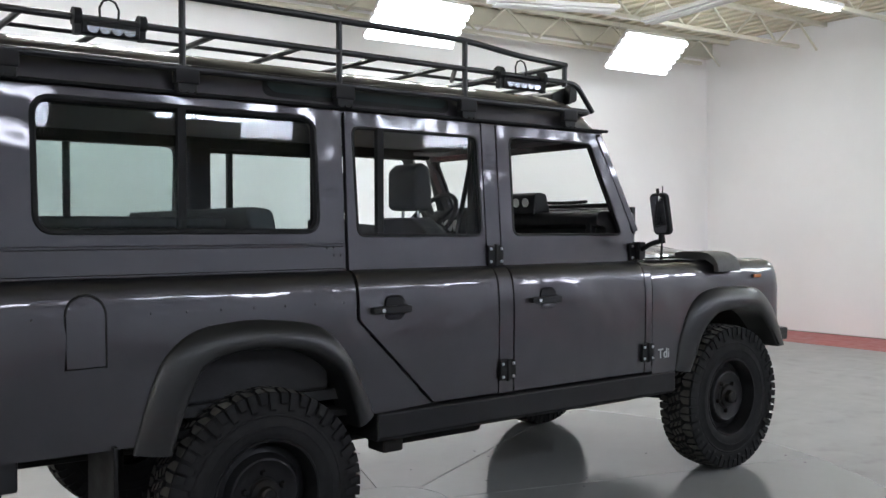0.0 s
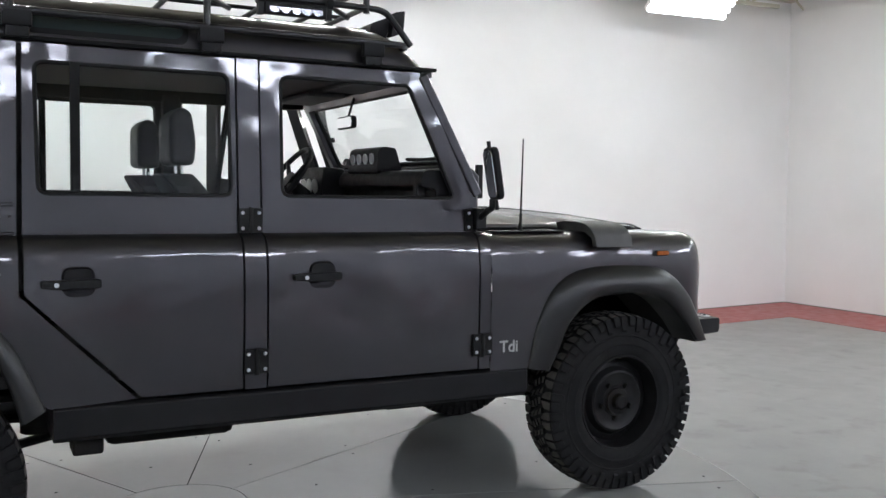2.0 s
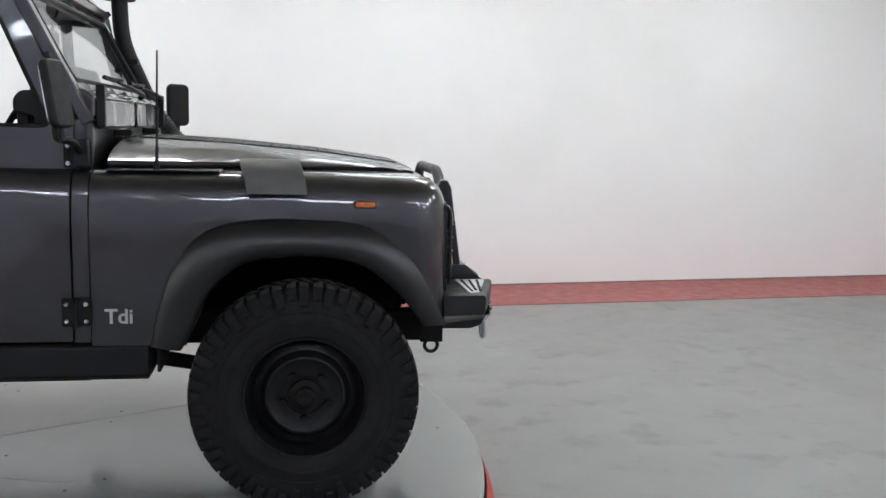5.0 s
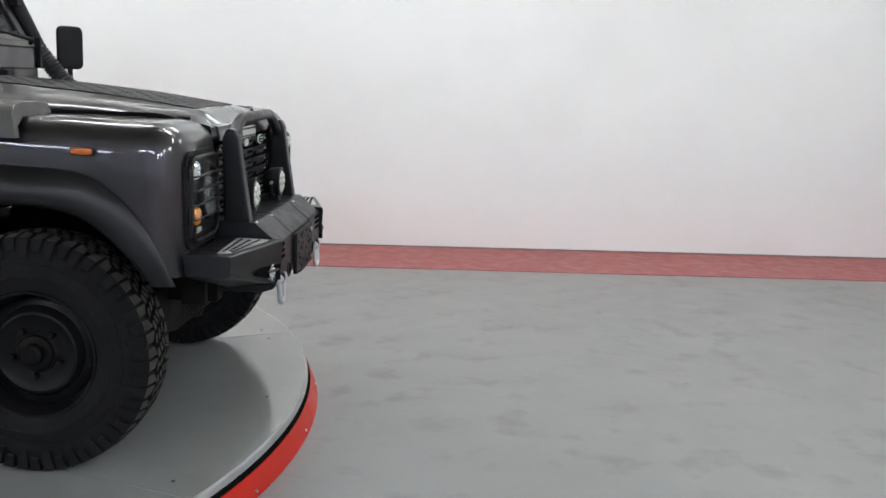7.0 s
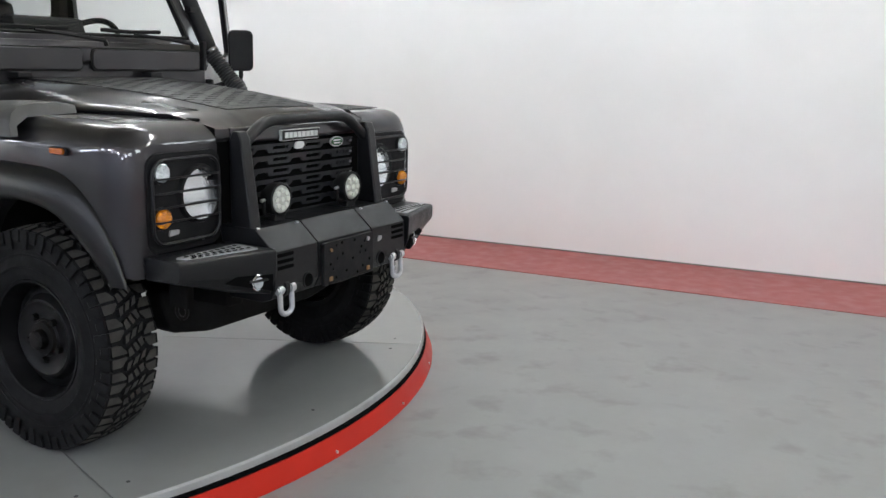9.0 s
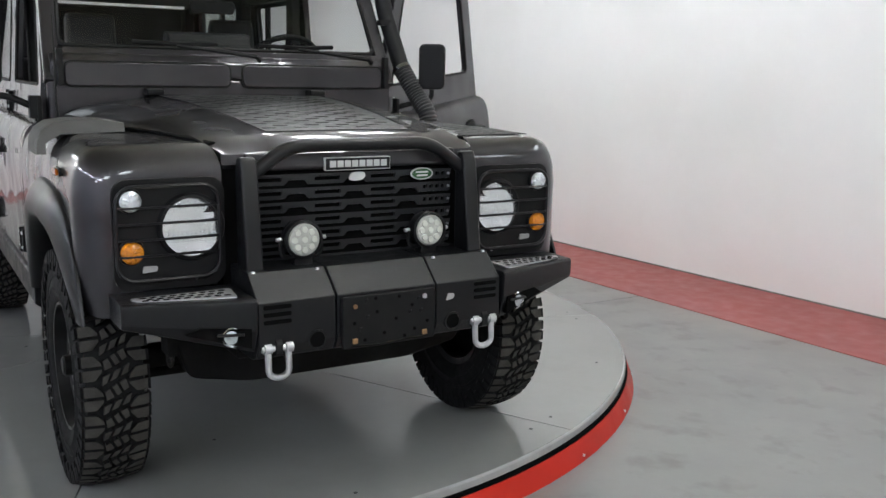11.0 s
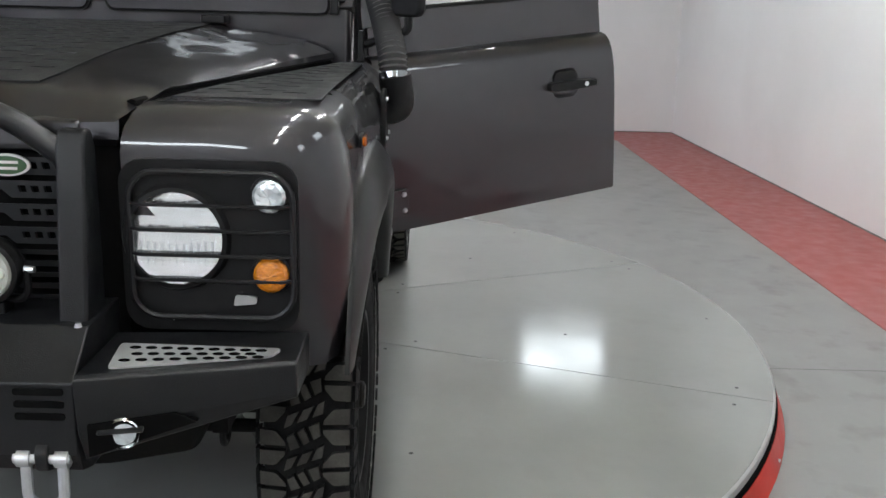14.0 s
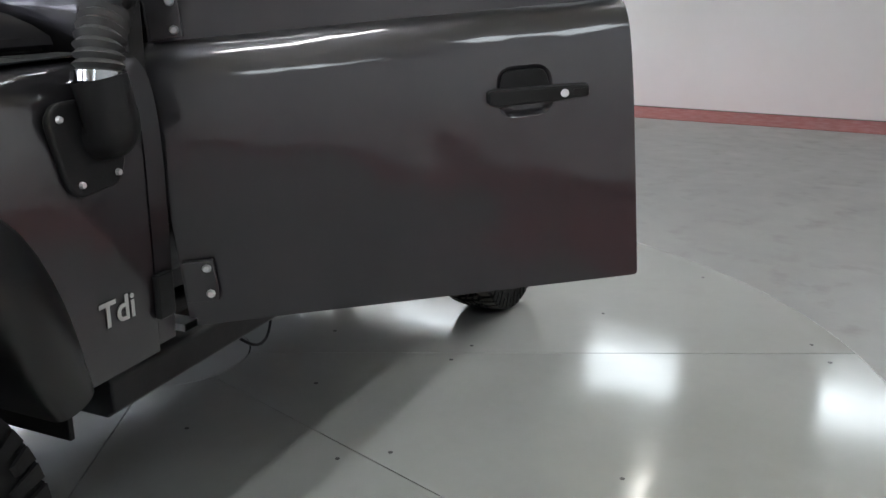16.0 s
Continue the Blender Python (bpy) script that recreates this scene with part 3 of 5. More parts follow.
def flare(outer, inner, s, swell):
    """A wheel-arch flare: a fat lip that rolls from the panel out and round into the wheel well."""
    rows = []
    for k, ((ox, oz), (ix, iz)) in enumerate(zip(outer, inner)):
        o, i = Vector((ox, oz)), Vector((ix, iz))
        w = interp(k / (len(outer) - 1), swell)
        row = []
        for f, y in ((0.0, 0.834), (0.0, 0.8425), (0.05, 0.8462), (0.13, 0.8508), (0.24, 0.8556), (0.38, 0.8600), (0.54, 0.8632), (0.70, 0.8645), (0.83, 0.8632), (0.93, 0.8590), (0.985, 0.8520), (1.0, 0.842), (1.0, 0.70)):
            p = o.lerp(i, f)
            row.append((p.x, s * (y if y < 0.8425 else 0.842 + (y - 0.842) * 2.25 * w), p.y))
        rows.append(row)
    bm = loft(rows)
    bmesh.ops.recalc_face_normals(bm, faces=bm.faces)
    return bm


for s in (-1, 1):
    # rear quarter: panel with a wheel opening and a sliding window
    arch = [p for p in R_OUT]
    mid = [(x + (ix - x) * 0.3, z + (iz - z) * 0.3) for (x, z), (ix, iz) in zip(R_OUT, R_IN)]
    outer = [(REAR, 1.794), (REAR, 0.61)] + [(-1.85, 0.605)] + mid[1:-1] + [(-0.93, 0.60), (-0.6535 - G, 0.612), (-1.0135 - G, 0.973), (-1.0135 - G, 1.166), (-1.0055 - G, 1.794)]
    qwin = rrect(-2.165, -1.135, 1.318, 1.758, 0.055)
    quarter = part("rear_quarter_panel", side_panel(outer[::-1] if s < 0 else outer[::-1], [qwin], s), PM, car)
    seal(qwin, s, quarter, 0.012)
    pane(rrect(-2.155, -1.66, 1.326, 1.75, 0.045), s, M_TINT, quarter, 0.016)
    pane(rrect(-1.68, -1.145, 1.326, 1.75, 0.045), s, M_TINT, quarter, 0.024)
    part("window_divider", box((-1.685, s * (side_y(1.5) - 0.03), 1.322), (-1.655, s * (side_y(1.5) - 0.008), 1.752)), M_SEAL, quarter)
    rail = [(REAR + 0.01, s * (side_y(1.265) + 0.002), 1.265), (-1.03, s * (side_y(1.265) + 0.002), 1.265)]
    part("side_moulding", tube(rail, 0.0065, 6), M_PAINT, quarter)
    part("waist_rail", tube([(REAR + 0.01, s * 0.770, 1.170), (-1.03, s * 0.770, 1.170)], 0.006, 6), M_PAINT, quarter)
    part("wheel_arch", flare(R_OUT, R_IN, s, [(0, 0.45), (0.3, 0.85), (0.7, 0.85), (1, 0.45)]), M_ARCH, car, "satin dark grey plastic wheel-arch flare", smooth=75)
    part("wheel_arch", flare(F_OUT, F_IN, s, [(0, 0.5), (0.3, 0.95), (0.62, 1.0), (0.85, 0.5), (1, 0.12)]), M_ARCH, car, "satin dark grey plastic wheel-arch flare", smooth=75)
    # rivets
    spots = [(-2.2 + k * 0.125, 1.045) for k in range(10) if k not in (1, 2)] + [(-1.10, 1.255), (-1.07, 1.255), (-1.07, 1.225), (-1.04, 1.225)]
    dots("rivet", [((x, s * side_y(z), z), (x, s * (side_y(z) + 0.004), z)) for x, z in spots], 0.005, 0.003, M_PAINT, quarter)

    # doors
    rd = [(-0.290 - G, 0.615), (-0.290 - G, 1.794), (-1.004 + G, 1.794), (-1.012 + G, 1.166), (-1.012 + G, 0.975), (-0.652 + G, 0.615)]
    rwin = rounded([(-0.955, 1.300), (-0.315, 1.300), (-0.322, 1.735), (-0.962, 1.735)], 0.035)
    hx, hz = -0.865, 1.010
    door = part("rear_door", side_panel(rounded(rd, 0.008, 2), [rwin, dish_hole(hx, hz)], s), PM, car)
    seal(rwin, s, door)
    pane(rwin, s, M_GLASS, door)
    part("window_divider", box((-0.852, s * (side_y(1.5) - 0.026), 1.298), (-0.822, s * (side_y(1.5) - 0.002), 1.738)), M_SEAL, door)
    handle_set(hx, hz, s, door)
    for z in (1.212, 0.712):
        hinge(-0.252, z, s, door)

    for x, z1 in ((-1.0125, 1.76), (-0.290, 1.76), (-0.212, 1.76), (0.668, 1.155), (0.718, 1.155)):
        bm = side_panel([(x - 0.016, 0.99 if x < -1 else 0.63), (x + 0.016, 0.99 if x < -1 else 0.63), (x + 0.016, z1), (x - 0.016, z1)], [], s, 0.006)
        for v in bm.verts:
            v.co.y -= s * 0.034
        part("door_seal", bm, [M_SEAL, M_SEAL], car)
    part("door_pillar", side_panel([(-0.290, 0.612), (-0.212, 0.612), (-0.212, 1.796), (-0.290, 1.796)], [], s, 0.03), PM, car)
    part("hinge_pillar", side_panel([(0.668, 0.612), (0.716, 0.612), (0.716, 1.166), (0.668, 1.166)], [], s, 0.03), PM, car)


def front_door(s, parent, name):
    fd = [(0.668 - G, 0.615), (0.668 - G, 1.300), (0.655, 1.345), (0.4435, 1.794), (-0.212 + G, 1.794), (-0.212 + G, 0.615)]
    fwin = rounded([(-0.128, 1.300), (0.592, 1.300), (0.397, 1.742), (-0.128, 1.742)], [0.035, 0.03, 0.02, 0.035])
    hx, hz = -0.025, 1.010
    door = part(name, side_panel(rounded(fd, 0.008, 2), [fwin, dish_hole(hx, hz)], s, 0.03), PM, parent)
    seal(fwin, s, door)
    handle_set(hx, hz, s, door)
    return door, fwin


d, fwin = front_door(-1, car, "front_door")
for z in (1.212, 0.712):
    hinge(0.676, z, -1, d)

# the driver's door, swung open round its hinges
DOOR_OPEN = Matrix.Translation((0.645, 0.850, 0.608)) @ pose(0, 0, 0, 0, 0, -60.6) @ pose(0, 0, 0, 0, 5.2, 0) @ Matrix.Diagonal((1.055, 1, 1, 1)) @ Matrix.Translation((-0.6645, -0.842, -0.60))
d, fwin = front_door(1, car, "open_door")
d.matrix_basis = DOOR_OPEN
tagged(d, "swung-open graphite driver's door with its window down")
part("door_card", box((-0.19, 0.765, 0.64), (0.63, 0.812, 1.14)), M_TRIM, d, "dark inner door trim", bevel=0.01)
for z in (1.212, 0.712):
    bm = box((0.596, 0.842 if z < 1 else 0.758, z - 0.042), (0.655, 0.856 if z < 1 else 0.772, z + 0.042))
    part("hinge", bm, M_PAINT, d, "painted hinge leaf", bevel=0.003)
    y = 0.856 if z < 1 else 0.772
    dots("hinge_screw", [((0.61, y, z + dz), (0.61, y + 0.006, z + dz)) for dz in (-0.026, 0.026)], 0.009, 0.006, M_ZINC, d)
for z in (1.212, 0.712):
    y = side_y(z)
    part("hinge", box((0.682, y, z - 0.044), (0.725, y + 0.016, z + 0.044)), M_PLASTIC, car, "black strap hinge", bevel=0.003)
    part("check_strap", box((0.63, 0.80, 0.625), (0.67, 0.86, 0.64)), M_ZINC, car)

# fuel flap on the right rear quarter
flap = [(-2.098, 0.885), (-1.978, 0.885), (-1.978, 1.05)] + [(-2.038 + 0.060 * math.cos(a), 1.05 + 0.062 * math.sin(a)) for a in [math.pi * k / 10 for k in range(1, 10)]] + [(-2.098, 1.05)]
bm = flat_fill(flap)
for v in bm.verts:
    v.co.y = -side_y(v.co.z) - 0.0045
thicken(bm, lambda c: c + Vector((0, 0.004, 0)), 0)
part("fuel_flap", bm, M_PAINT, car)
part("fuel_flap_seal", tube([(-2.038 + (x + 2.038) * 1.05, -side_y(z) - 0.0005, 0.995 + (z - 0.995) * 1.03) for x, z in flap], 0.0048, 6, closed=True), M_SEAL, car)

# back of the car
bm = box((REAR - 0.02, -0.80, 0.60), (REAR, 0.80, 1.785))
part("tailgate", bm, PM, car, bevel=0.01)
part("rear_crossmember", box((REAR - 0.03, -0.78, 0.50), (REAR + 0.10, 0.78, 0.62)), M_BLACK, car, bevel=0.01)

# roof: side channel, gutter and crowned panel with pressed ribs
ROOF = [(0.700, 1.790), (0.696, 1.82), (0.690, 1.855), (0.680, 1.89), (0.664, 1.92), (0.638, 1.947), (0.59, 1.968), (0.50, 1.983), (0.36, 1.994), (0.18, 2.001), (0.0, 2.003)]
prof = [(-y, z) for y, z in ROOF] + [(y, z) for y, z in ROOF[-2::-1]]
rows = []
for x in (REAR - 0.02, REAR + 0.05, -1.6, -0.8, 0.0, 0.22, 0.30, 0.36, 0.41, 0.45, 0.48, 0.500):
    k = 0.0 if x < 0.22 else (x - 0.22) / 0.28
    fall = 1 - 0.92 * k ** 2.6
    rows.append([(x, y * (1 - 0.02 * k), 1.79 + (z - 1.79) * fall) for y, z in prof])
bm = loft(rows)
thicken(bm, lambda c: Vector((c.x, c.y * 0.985, c.z - 0.02)), 1)
part("roof", bm, [M_PAINT, M_LINER], car)
for s in (-1, 1):
    bm = extrude_poly([(s * 0.690, 1.803), (s * 0.730, 1.801), (s * 0.734, 1.814), (s * 0.690, 1.820)], "x", REAR - 0.02, 0.512)
    part("rain_gutter", bm, M_SEAL, car, "black roof gutter", bevel=0.003)
    # curved light over the side windows
    for nm, grow, m, off in (("roof_light_seal", 0.010, M_SEAL, 0.003), ("roof_light", -0.008, M_TINT, 0.007)):
        rg = rrect(-1.33 - grow, -0.465 + grow, 1.838 - grow, 1.912 + grow, 0.036)
        bm = flat_fill(rg)
        for z in (1.82, 1.855, 1.885):
            bmesh.ops.bisect_plane(bm, geom=bm.verts[:] + bm.edges[:] + bm.faces[:], plane_co=(0, 0, z), plane_no=(0, 0, 1))
        for v in bm.verts:
            v.co.y = s * (interp(v.co.z, [(z, y) for y, z in ROOF]) + off)
        thicken(bm, lambda c: Vector((c.x, c.y - s * 0.006, c.z)), 0)
        part(nm, bm, m if nm != "roof_light" else pbr("dark green roof light", (0.022, 0.030, 0.030), 0.10, var=0.05), car)
bm = extrude_poly([(-0.69, 1.782), (0.69, 1.782), (0.69, 1.812), (-0.69, 1.812)], "x", 0.46, 0.512)
part("roof_lip", bm, M_PAINT, car, bevel=0.004)

# windscreen frame, glass and bulkhead
def ws(y, z):
    return Vector((0.715 - (z - 1.315) * 0.525, y, z))


def ws_bar(y0, z0, y1, z1, w, name="windscreen_frame"):
    a, b = ws(y0, z0), ws(y1, z1)
    d = (b - a).normalized()
    nrm = Vector((1, 0, 0.525)).normalized()
    side = d.cross(nrm).normalized()
    bm = bmesh.new()
    q = [[p + side * u + nrm * h for u, h in ((-w, -0.03), (w, -0.03), (w, 0.012), (-w, 0.012))] for p in (a, b)]
    v = [[bm.verts.new(c) for c in r] for r in q]
    for i in range(4):
        bm.faces.new((v[0][i], v[0][(i + 1) % 4], v[1][(i + 1) % 4], v[1][i]))
    bm.faces.new(v[0])
    bm.faces.new(v[1])
    bmesh.ops.recalc_face_normals(bm, faces=bm.faces)
    return part(name, bm, M_PAINT, car, bevel=0.008)


for s in (-1, 1):
    ws_bar(s * 0.715, 1.315, s * 0.690, 1.79, 0.030)
ws_bar(-0.715, 1.425, 0.715, 1.425, 0.022)
ws_bar(-0.69, 1.765, 0.69, 1.765, 0.020)
wsr = rounded([(-0.680, 1.450), (0.680, 1.450), (0.655, 1.745), (-0.655, 1.745)], 0.045)
bm = bmesh.new()
bm.faces.new([bm.verts.new(ws(y, z)) for y, z in wsr])
thicken(bm, lambda c: c + Vector((-0.006, 0, 0)), 0)
g = part("windscreen", bm, M_GLASS, car, smooth=0)
g.visible_shadow = False
part("windscreen_seal", tube([ws(y, z) + Vector((0.004, 0, 0)) for y, z in wsr], 0.011, 6, closed=True), M_SEAL, car)
part("bulkhead", box((0.60, -0.735, 1.02), (0.716, 0.735, 1.335)), M_PAINT, car, bevel=0.02)
bm = extrude_poly([(0.60, 1.33), (0.724, 1.33), (0.724, 1.395), (0.690, 1.425), (0.60, 1.425)], "y", -0.722, 0.722)
part("scuttle", bm, M_PAINT, car, bevel=0.012)
for s in (-1, 1):
    y0, y1 = sorted((s * 0.028, s * 0.672))
    part("vent_flap_seal", extrude_poly(rrect(y0 - 0.006, y1 + 0.006, 1.294, 1.396, 0.030), "x", 0.716, 0.7285), M_SEAL, car)
    fl = part("vent_flap", extrude_poly(rrect(y0, y1, 1.300, 1.390, 0.025), "x", 0.716, 0.734), M_PAINT, car, "flush air-vent flap below the windscreen", bevel=0.004)
    # windscreen hinge and wiper
    part("windscreen_hinge", box((0.722, s * 0.69 - 0.012, 1.30), (0.75, s * 0.69 + 0.012, 1.44)), M_PLASTIC, car, bevel=0.004)
for y0, y1 in ((0.30, -0.12), (-0.22, -0.64)):
    bm = tube([(0.735, y0 + 0.32, 1.412), (0.750, y0 + 0.30, 1.428), (0.735, y0 + 0.10, 1.450), (0.712, y0 - 0.02, 1.462)], 0.009, 6, radii=[0.012, 0.011, 0.008, 0.006])
    part("wiper_arm", bm, M_PLASTIC, car)
    part("wiper_blade", tube([(0.695, y0 + 0.15, 1.476), (0.700, y0 - 0.02, 1.470), (0.695, y0 - 0.19, 1.474)], 0.009, 6), M_SEAL, car)
for s in (-1, 1):
    part("bonnet_hinge", box((0.715, s * 0.345 - 0.035, 1.268), (0.78, s * 0.345 + 0.035, 1.292)), M_PLASTIC, car, bevel=0.006)

# bonnet: raised middle, shoulders that fall to the wings, rounded nose
NOSE = 1.868
BONNET_Z = [(0.75, 1.266), (1.1, 1.250), (1.45, 1.222), (1.70, 1.190), (1.80, 1.178), (1.835, 1.172)]
rows = []
for k in range(33):
    t = k / 24 if k < 20 else 19 / 24 + (k - 19) / 13 * 5 / 24
    x = 0.752 + (NOSE - 0.752) * t
    zr = interp(x, BONNET_Z)
    if t > 0.90:
        zr -= 0.046 * ((t - 0.90) / 0.10) ** 2
    c, e = 0.36 - 0.09 * t, 0.690 - 0.255 * t
    ze = interp(x, [(0.75, 1.175), (1.7, 1.170), (NOSE, 1.130)])
    half = [(c * 0.5, zr + 0.003), (c * 0.85, zr + 0.001), (c, zr - 0.001), (c + (e - c) * 0.12, zr - 0.009), (c + (e - c) * 0.4, zr - (zr - ze) * 0.24), (c + (e - c) * 0.70, zr - (zr - ze) * 0.42),
            (c + (e - c) * 0.86, zr - (zr - ze) * 0.60), (e - 0.006, zr - (zr - ze) * 0.80), (e, ze + 0.004), (e - 0.003, ze - 0.004)]
    rows.append([(x, -y, z) for y, z in half[::-1]] + [(x, 0, zr + 0.004)] + [(x, y, z) for y, z in half])
rows.append([(NOSE + 0.006, y, min(z, 1.124) - 0.026) for x, y, z in rows[-1]])
bm = loft(rows)
thicken(bm, lambda c: Vector((c.x - (0.006 if c.x > 1.8 else 0), c.y * 0.985, c.z - 0.012)), 0)
part("bonnet", bm, M_PAINT, car)


def bonnet_z(x, y):
    t = (x - 0.752) / (NOSE - 0.752)
    zr = interp(x, BONNET_Z)
    return zr + 0.004 - 0.003 * min(1, abs(y) / 0.3)


DASH = mesh_of("tread_dash", box((-0.005, -0.024, -0.002), (0.005, 0.024, 0.0010)), M_PLATE, 0)


def tread_plate(x0, x1, half, zf, name, y0=None):
    """A stamped plate with rows of raised dashes."""
    rows = []
    n = 14
    for k in range(n + 1):
        x = x0 + (x1 - x0) * k / n
        h0, h1 = half(x)
        rows.append([(x, h0 + (h1 - h0) * j / 8, zf(x, h0 + (h1 - h0) * j / 8) + 0.003) for j in range(9)])
    bm = loft(rows)
    thicken(bm, lambda c: c - Vector((0, 0, 0.0026)), 0)
    r, spots = 0, []
    x = x0 + 0.04
    while x < x1 - 0.03:
        h0, h1 = half(x)
        y = h0 + 0.035 + (0.055 if r % 2 else 0)
        while y < h1 - 0.05:
            z = zf(x, y) + 0.003
            spots.append((x, y, z))
            y += 0.11
        x += 0.036
        r += 1
    ob = part(name, bm, M_PLATE, car, "textured black protective plate")
    for p in spots:
        part("tread_dash", DASH, None, ob, at=pose(*p))
    return ob


tread_plate(0.80, 1.76, lambda x: (-0.345 + 0.09 * (x - 0.75), 0.345 - 0.09 * (x - 0.75)), bonnet_z, "bonnet_plate")

# front wings
def wing(s):
    R0 = 0.105
    x0 = NOSE + 0.012 - R0
    xs = [0.720, 0.76, 0.80, 0.86] + [p[0] for p in F_OUT if 0.87 < p[0] < x0 - 0.002] + [x0]
    xs = sorted(set(round(v, 4) for v in xs))
    xs += [x0 + R0 * math.sin(radians(a)) for a in (18, 36, 54, 72, 90)]
    rows = []
    for x in xs:
        d = 0.0 if x <= x0 else R0 - math.sqrt(max(0, R0 * R0 - (x - x0) ** 2))
        inner = 0.690 - 0.255 * (x - 0.752) / (NOSE - 0.752) + 0.005
        zl = 0.60
        lip = [(px + (ix - px) * 0.3, pz + (iz - pz) * 0.3) for (px, pz), (ix, iz) in zip(F_OUT, F_IN)]
        if lip[0][0] < x < lip[-1][0]:
            zl = interp(x, lip)
        if x >= lip[-1][0]:
            zl = 0.675
        zt = 1.164 - 0.010 * max(0, (x - 1.5) / 0.4) - d * 0.75
        pts = [(min(inner, 0.70), zt - 0.05), (min(inner, 0.70), zt), (0.72, zt), (0.752, zt - 0.002), (0.780, zt - 0.010), (0.801, zt - 0.024), (0.816, zt - 0.042), (0.827, zt - 0.066), (0.835, zt - 0.100), (0.841, zt - 0.150)]
        z1 = zt - 0.15
        pts += [(0.841 - 0.003 * k / 8, z1 + (zl - z1) * k / 8) for k in range(1, 9)]
        rows.append([(x, s * (y - d if y > inner + 0.01 else y), z) for y, z in pts])
    bm = loft(rows)
    last = [v for v in bm.verts if abs(v.co.x - xs[-1]) < 1e-5]
    last.sort(key=lambda v: bm.verts[:].index(v))
    rim = [bm.verts.new((xs[-1], s * 0.532 + 0.089 * math.cos(k * math.tau / 28), 0.925 + 0.089 * math.sin(k * math.tau / 28))) for k in range(28)]
    edges = []
    for ring in (last, rim):
        for a, b in zip(ring, ring[1:] + ring[:1]):
            edges.append(bm.edges.get((a, b)) or bm.edges.new((a, b)))
    bmesh.ops.triangle_fill(bm, edges=edges, use_beauty=True)
    bmesh.ops.recalc_face_normals(bm, faces=bm.faces)
    return bm


for s in (-1, 1):
    # black tube stands in for the shade between bonnet and wing
    part("bonnet_gap_shade", tube([(0.77, s * 0.672, 1.168), (1.30, s * 0.552, 1.168), (1.80, s * 0.437, 1.150)], 0.013, 8), M_VOID, car)
    part("front_wing", wing(s), M_PAINT, car)
    ym = lambda x: 0.690 - 0.255 * (x - 0.752) / (NOSE - 0.752)
    tread_plate(0.76, 1.12 if s < 0 else 1.72, (lambda x: (-0.775, -ym(x) - 0.02)) if s < 0 else (lambda x: (ym(x) + 0.02, 0.775)), lambda x, y: 1.164 - 0.010 * max(0, (x - 1.5) / 0.4), "wing_plate")
    # letters on the wing
    fc = bpy.data.curves.new("wing_lettering", "FONT")
    fc.body, fc.size, fc.extrude, fc.align_x, fc.offset = "Tdi", 0.067, 0.0008, "CENTER", 0.0012
    fo = bpy.data.objects.new("wing_lettering", fc)
    me = bpy.data.meshes.new_from_object(fo)
    me.materials.append(M_LETTER)
    bpy.data.objects.remove(fo)
    part("wing_lettering", me, None, car, at=pose(0.805 if s < 0 else 0.822, s * 0.8415, 0.675 if s < 0 else 0.698, 90, 0, 0 if s < 0 else 180), label="pale letters on the wing side")
    # side repeater
    bm = extrude_poly(rounded([(1.556, 1.054), (1.632, 1.054), (1.632, 1.080), (1.556, 1.080)], 0.010), "y", s * 0.838, s * 0.8455)
    rpt = part("side_repeater", bm, M_PLASTIC, car, "small amber side repeater on a black base", bevel=0.002)
    bm = extrude_poly(rounded([(1.561, 1.057), (1.628, 1.057), (1.628, 1.077), (1.561, 1.077)], 0.009), "y", s * 0.845, s * 0.855)
    part("lens", bm, M_AMBERD, rpt, "amber lens", bevel=0.004)
    # mud flaps, inner wheel wells
    part("mud_flap", box((0.915, s * 0.58, 0.50), (0.927, s * 0.80, 0.62)), M_SEAL, car, bevel=0.003)
    part("mud_flap", box((-1.96, s * 0.58, 0.33), (-1.945, s * 0.86, 0.62)), M_SEAL, car, bevel=0.003)
    for inn in (F_IN, R_IN):
        rws = [[(x, s * 0.86, z + 0.012), (x, s * 0.46, z + 0.012)] for x, z in inn]
        bm = loft(rws)
        thicken(bm, lambda c: c + Vector((0, 0, 0.004)), 0)
        part("wheel_well", bm, M_UNDER, car)
    # sill guard
    low, front = (0.485, 0.895) if s < 0 else (0.520, 0.862)
    bm = extrude_poly([(s * 0.60, 0.594), (s * 0.835, 0.602), (s * 0.845, 0.596), (s * 0.845, low + 0.015), (s * 0.825, low), (s * 0.60, low)], "x", -0.925, front)
    part("sill_guard", bm, M_SILL, car, "black steel rock slider", bevel=0.006)

# right-hand wing intake cover
sec = [(0.60, 1.168), (0.60, 1.196), (0.66, 1.206), (0.76, 1.206), (0.82, 1.198), (0.855, 1.175), (0.872, 1.140), (0.874, 1.100), (0.846, 1.100), (0.846, 1.135), (0.80, 1.162)]
rows = []
for f, q in ((0.0, 0.90), (0.012, 0.97), (0.04, 1.0), (0.94, 1.0), (0.98, 0.975), (1.0, 0.92)):
    row = []
    for y, z in sec:
        back, front = interp(z, [(1.10, 1.212), (1.16, 1.202), (1.206, 1.184)]), interp(z, [(1.10, 1.404), (1.15, 1.398), (1.206, 1.376)])
        row.append((back + (front - back) * f, -(0.72 + (y - 0.72) * (0.9 + 0.1 * q)), 1.15 + (z - 1.15) * (0.8 + 0.2 * q)))
    rows.append(row)
bm = loft(rows, True)
bm.faces.new([bm.verts.new(p) for p in rows[0]])
bm.faces.new([bm.verts.new(p) for p in rows[-1][::-1]])
bmesh.ops.remove_doubles(bm, verts=bm.verts, dist=0.0001)
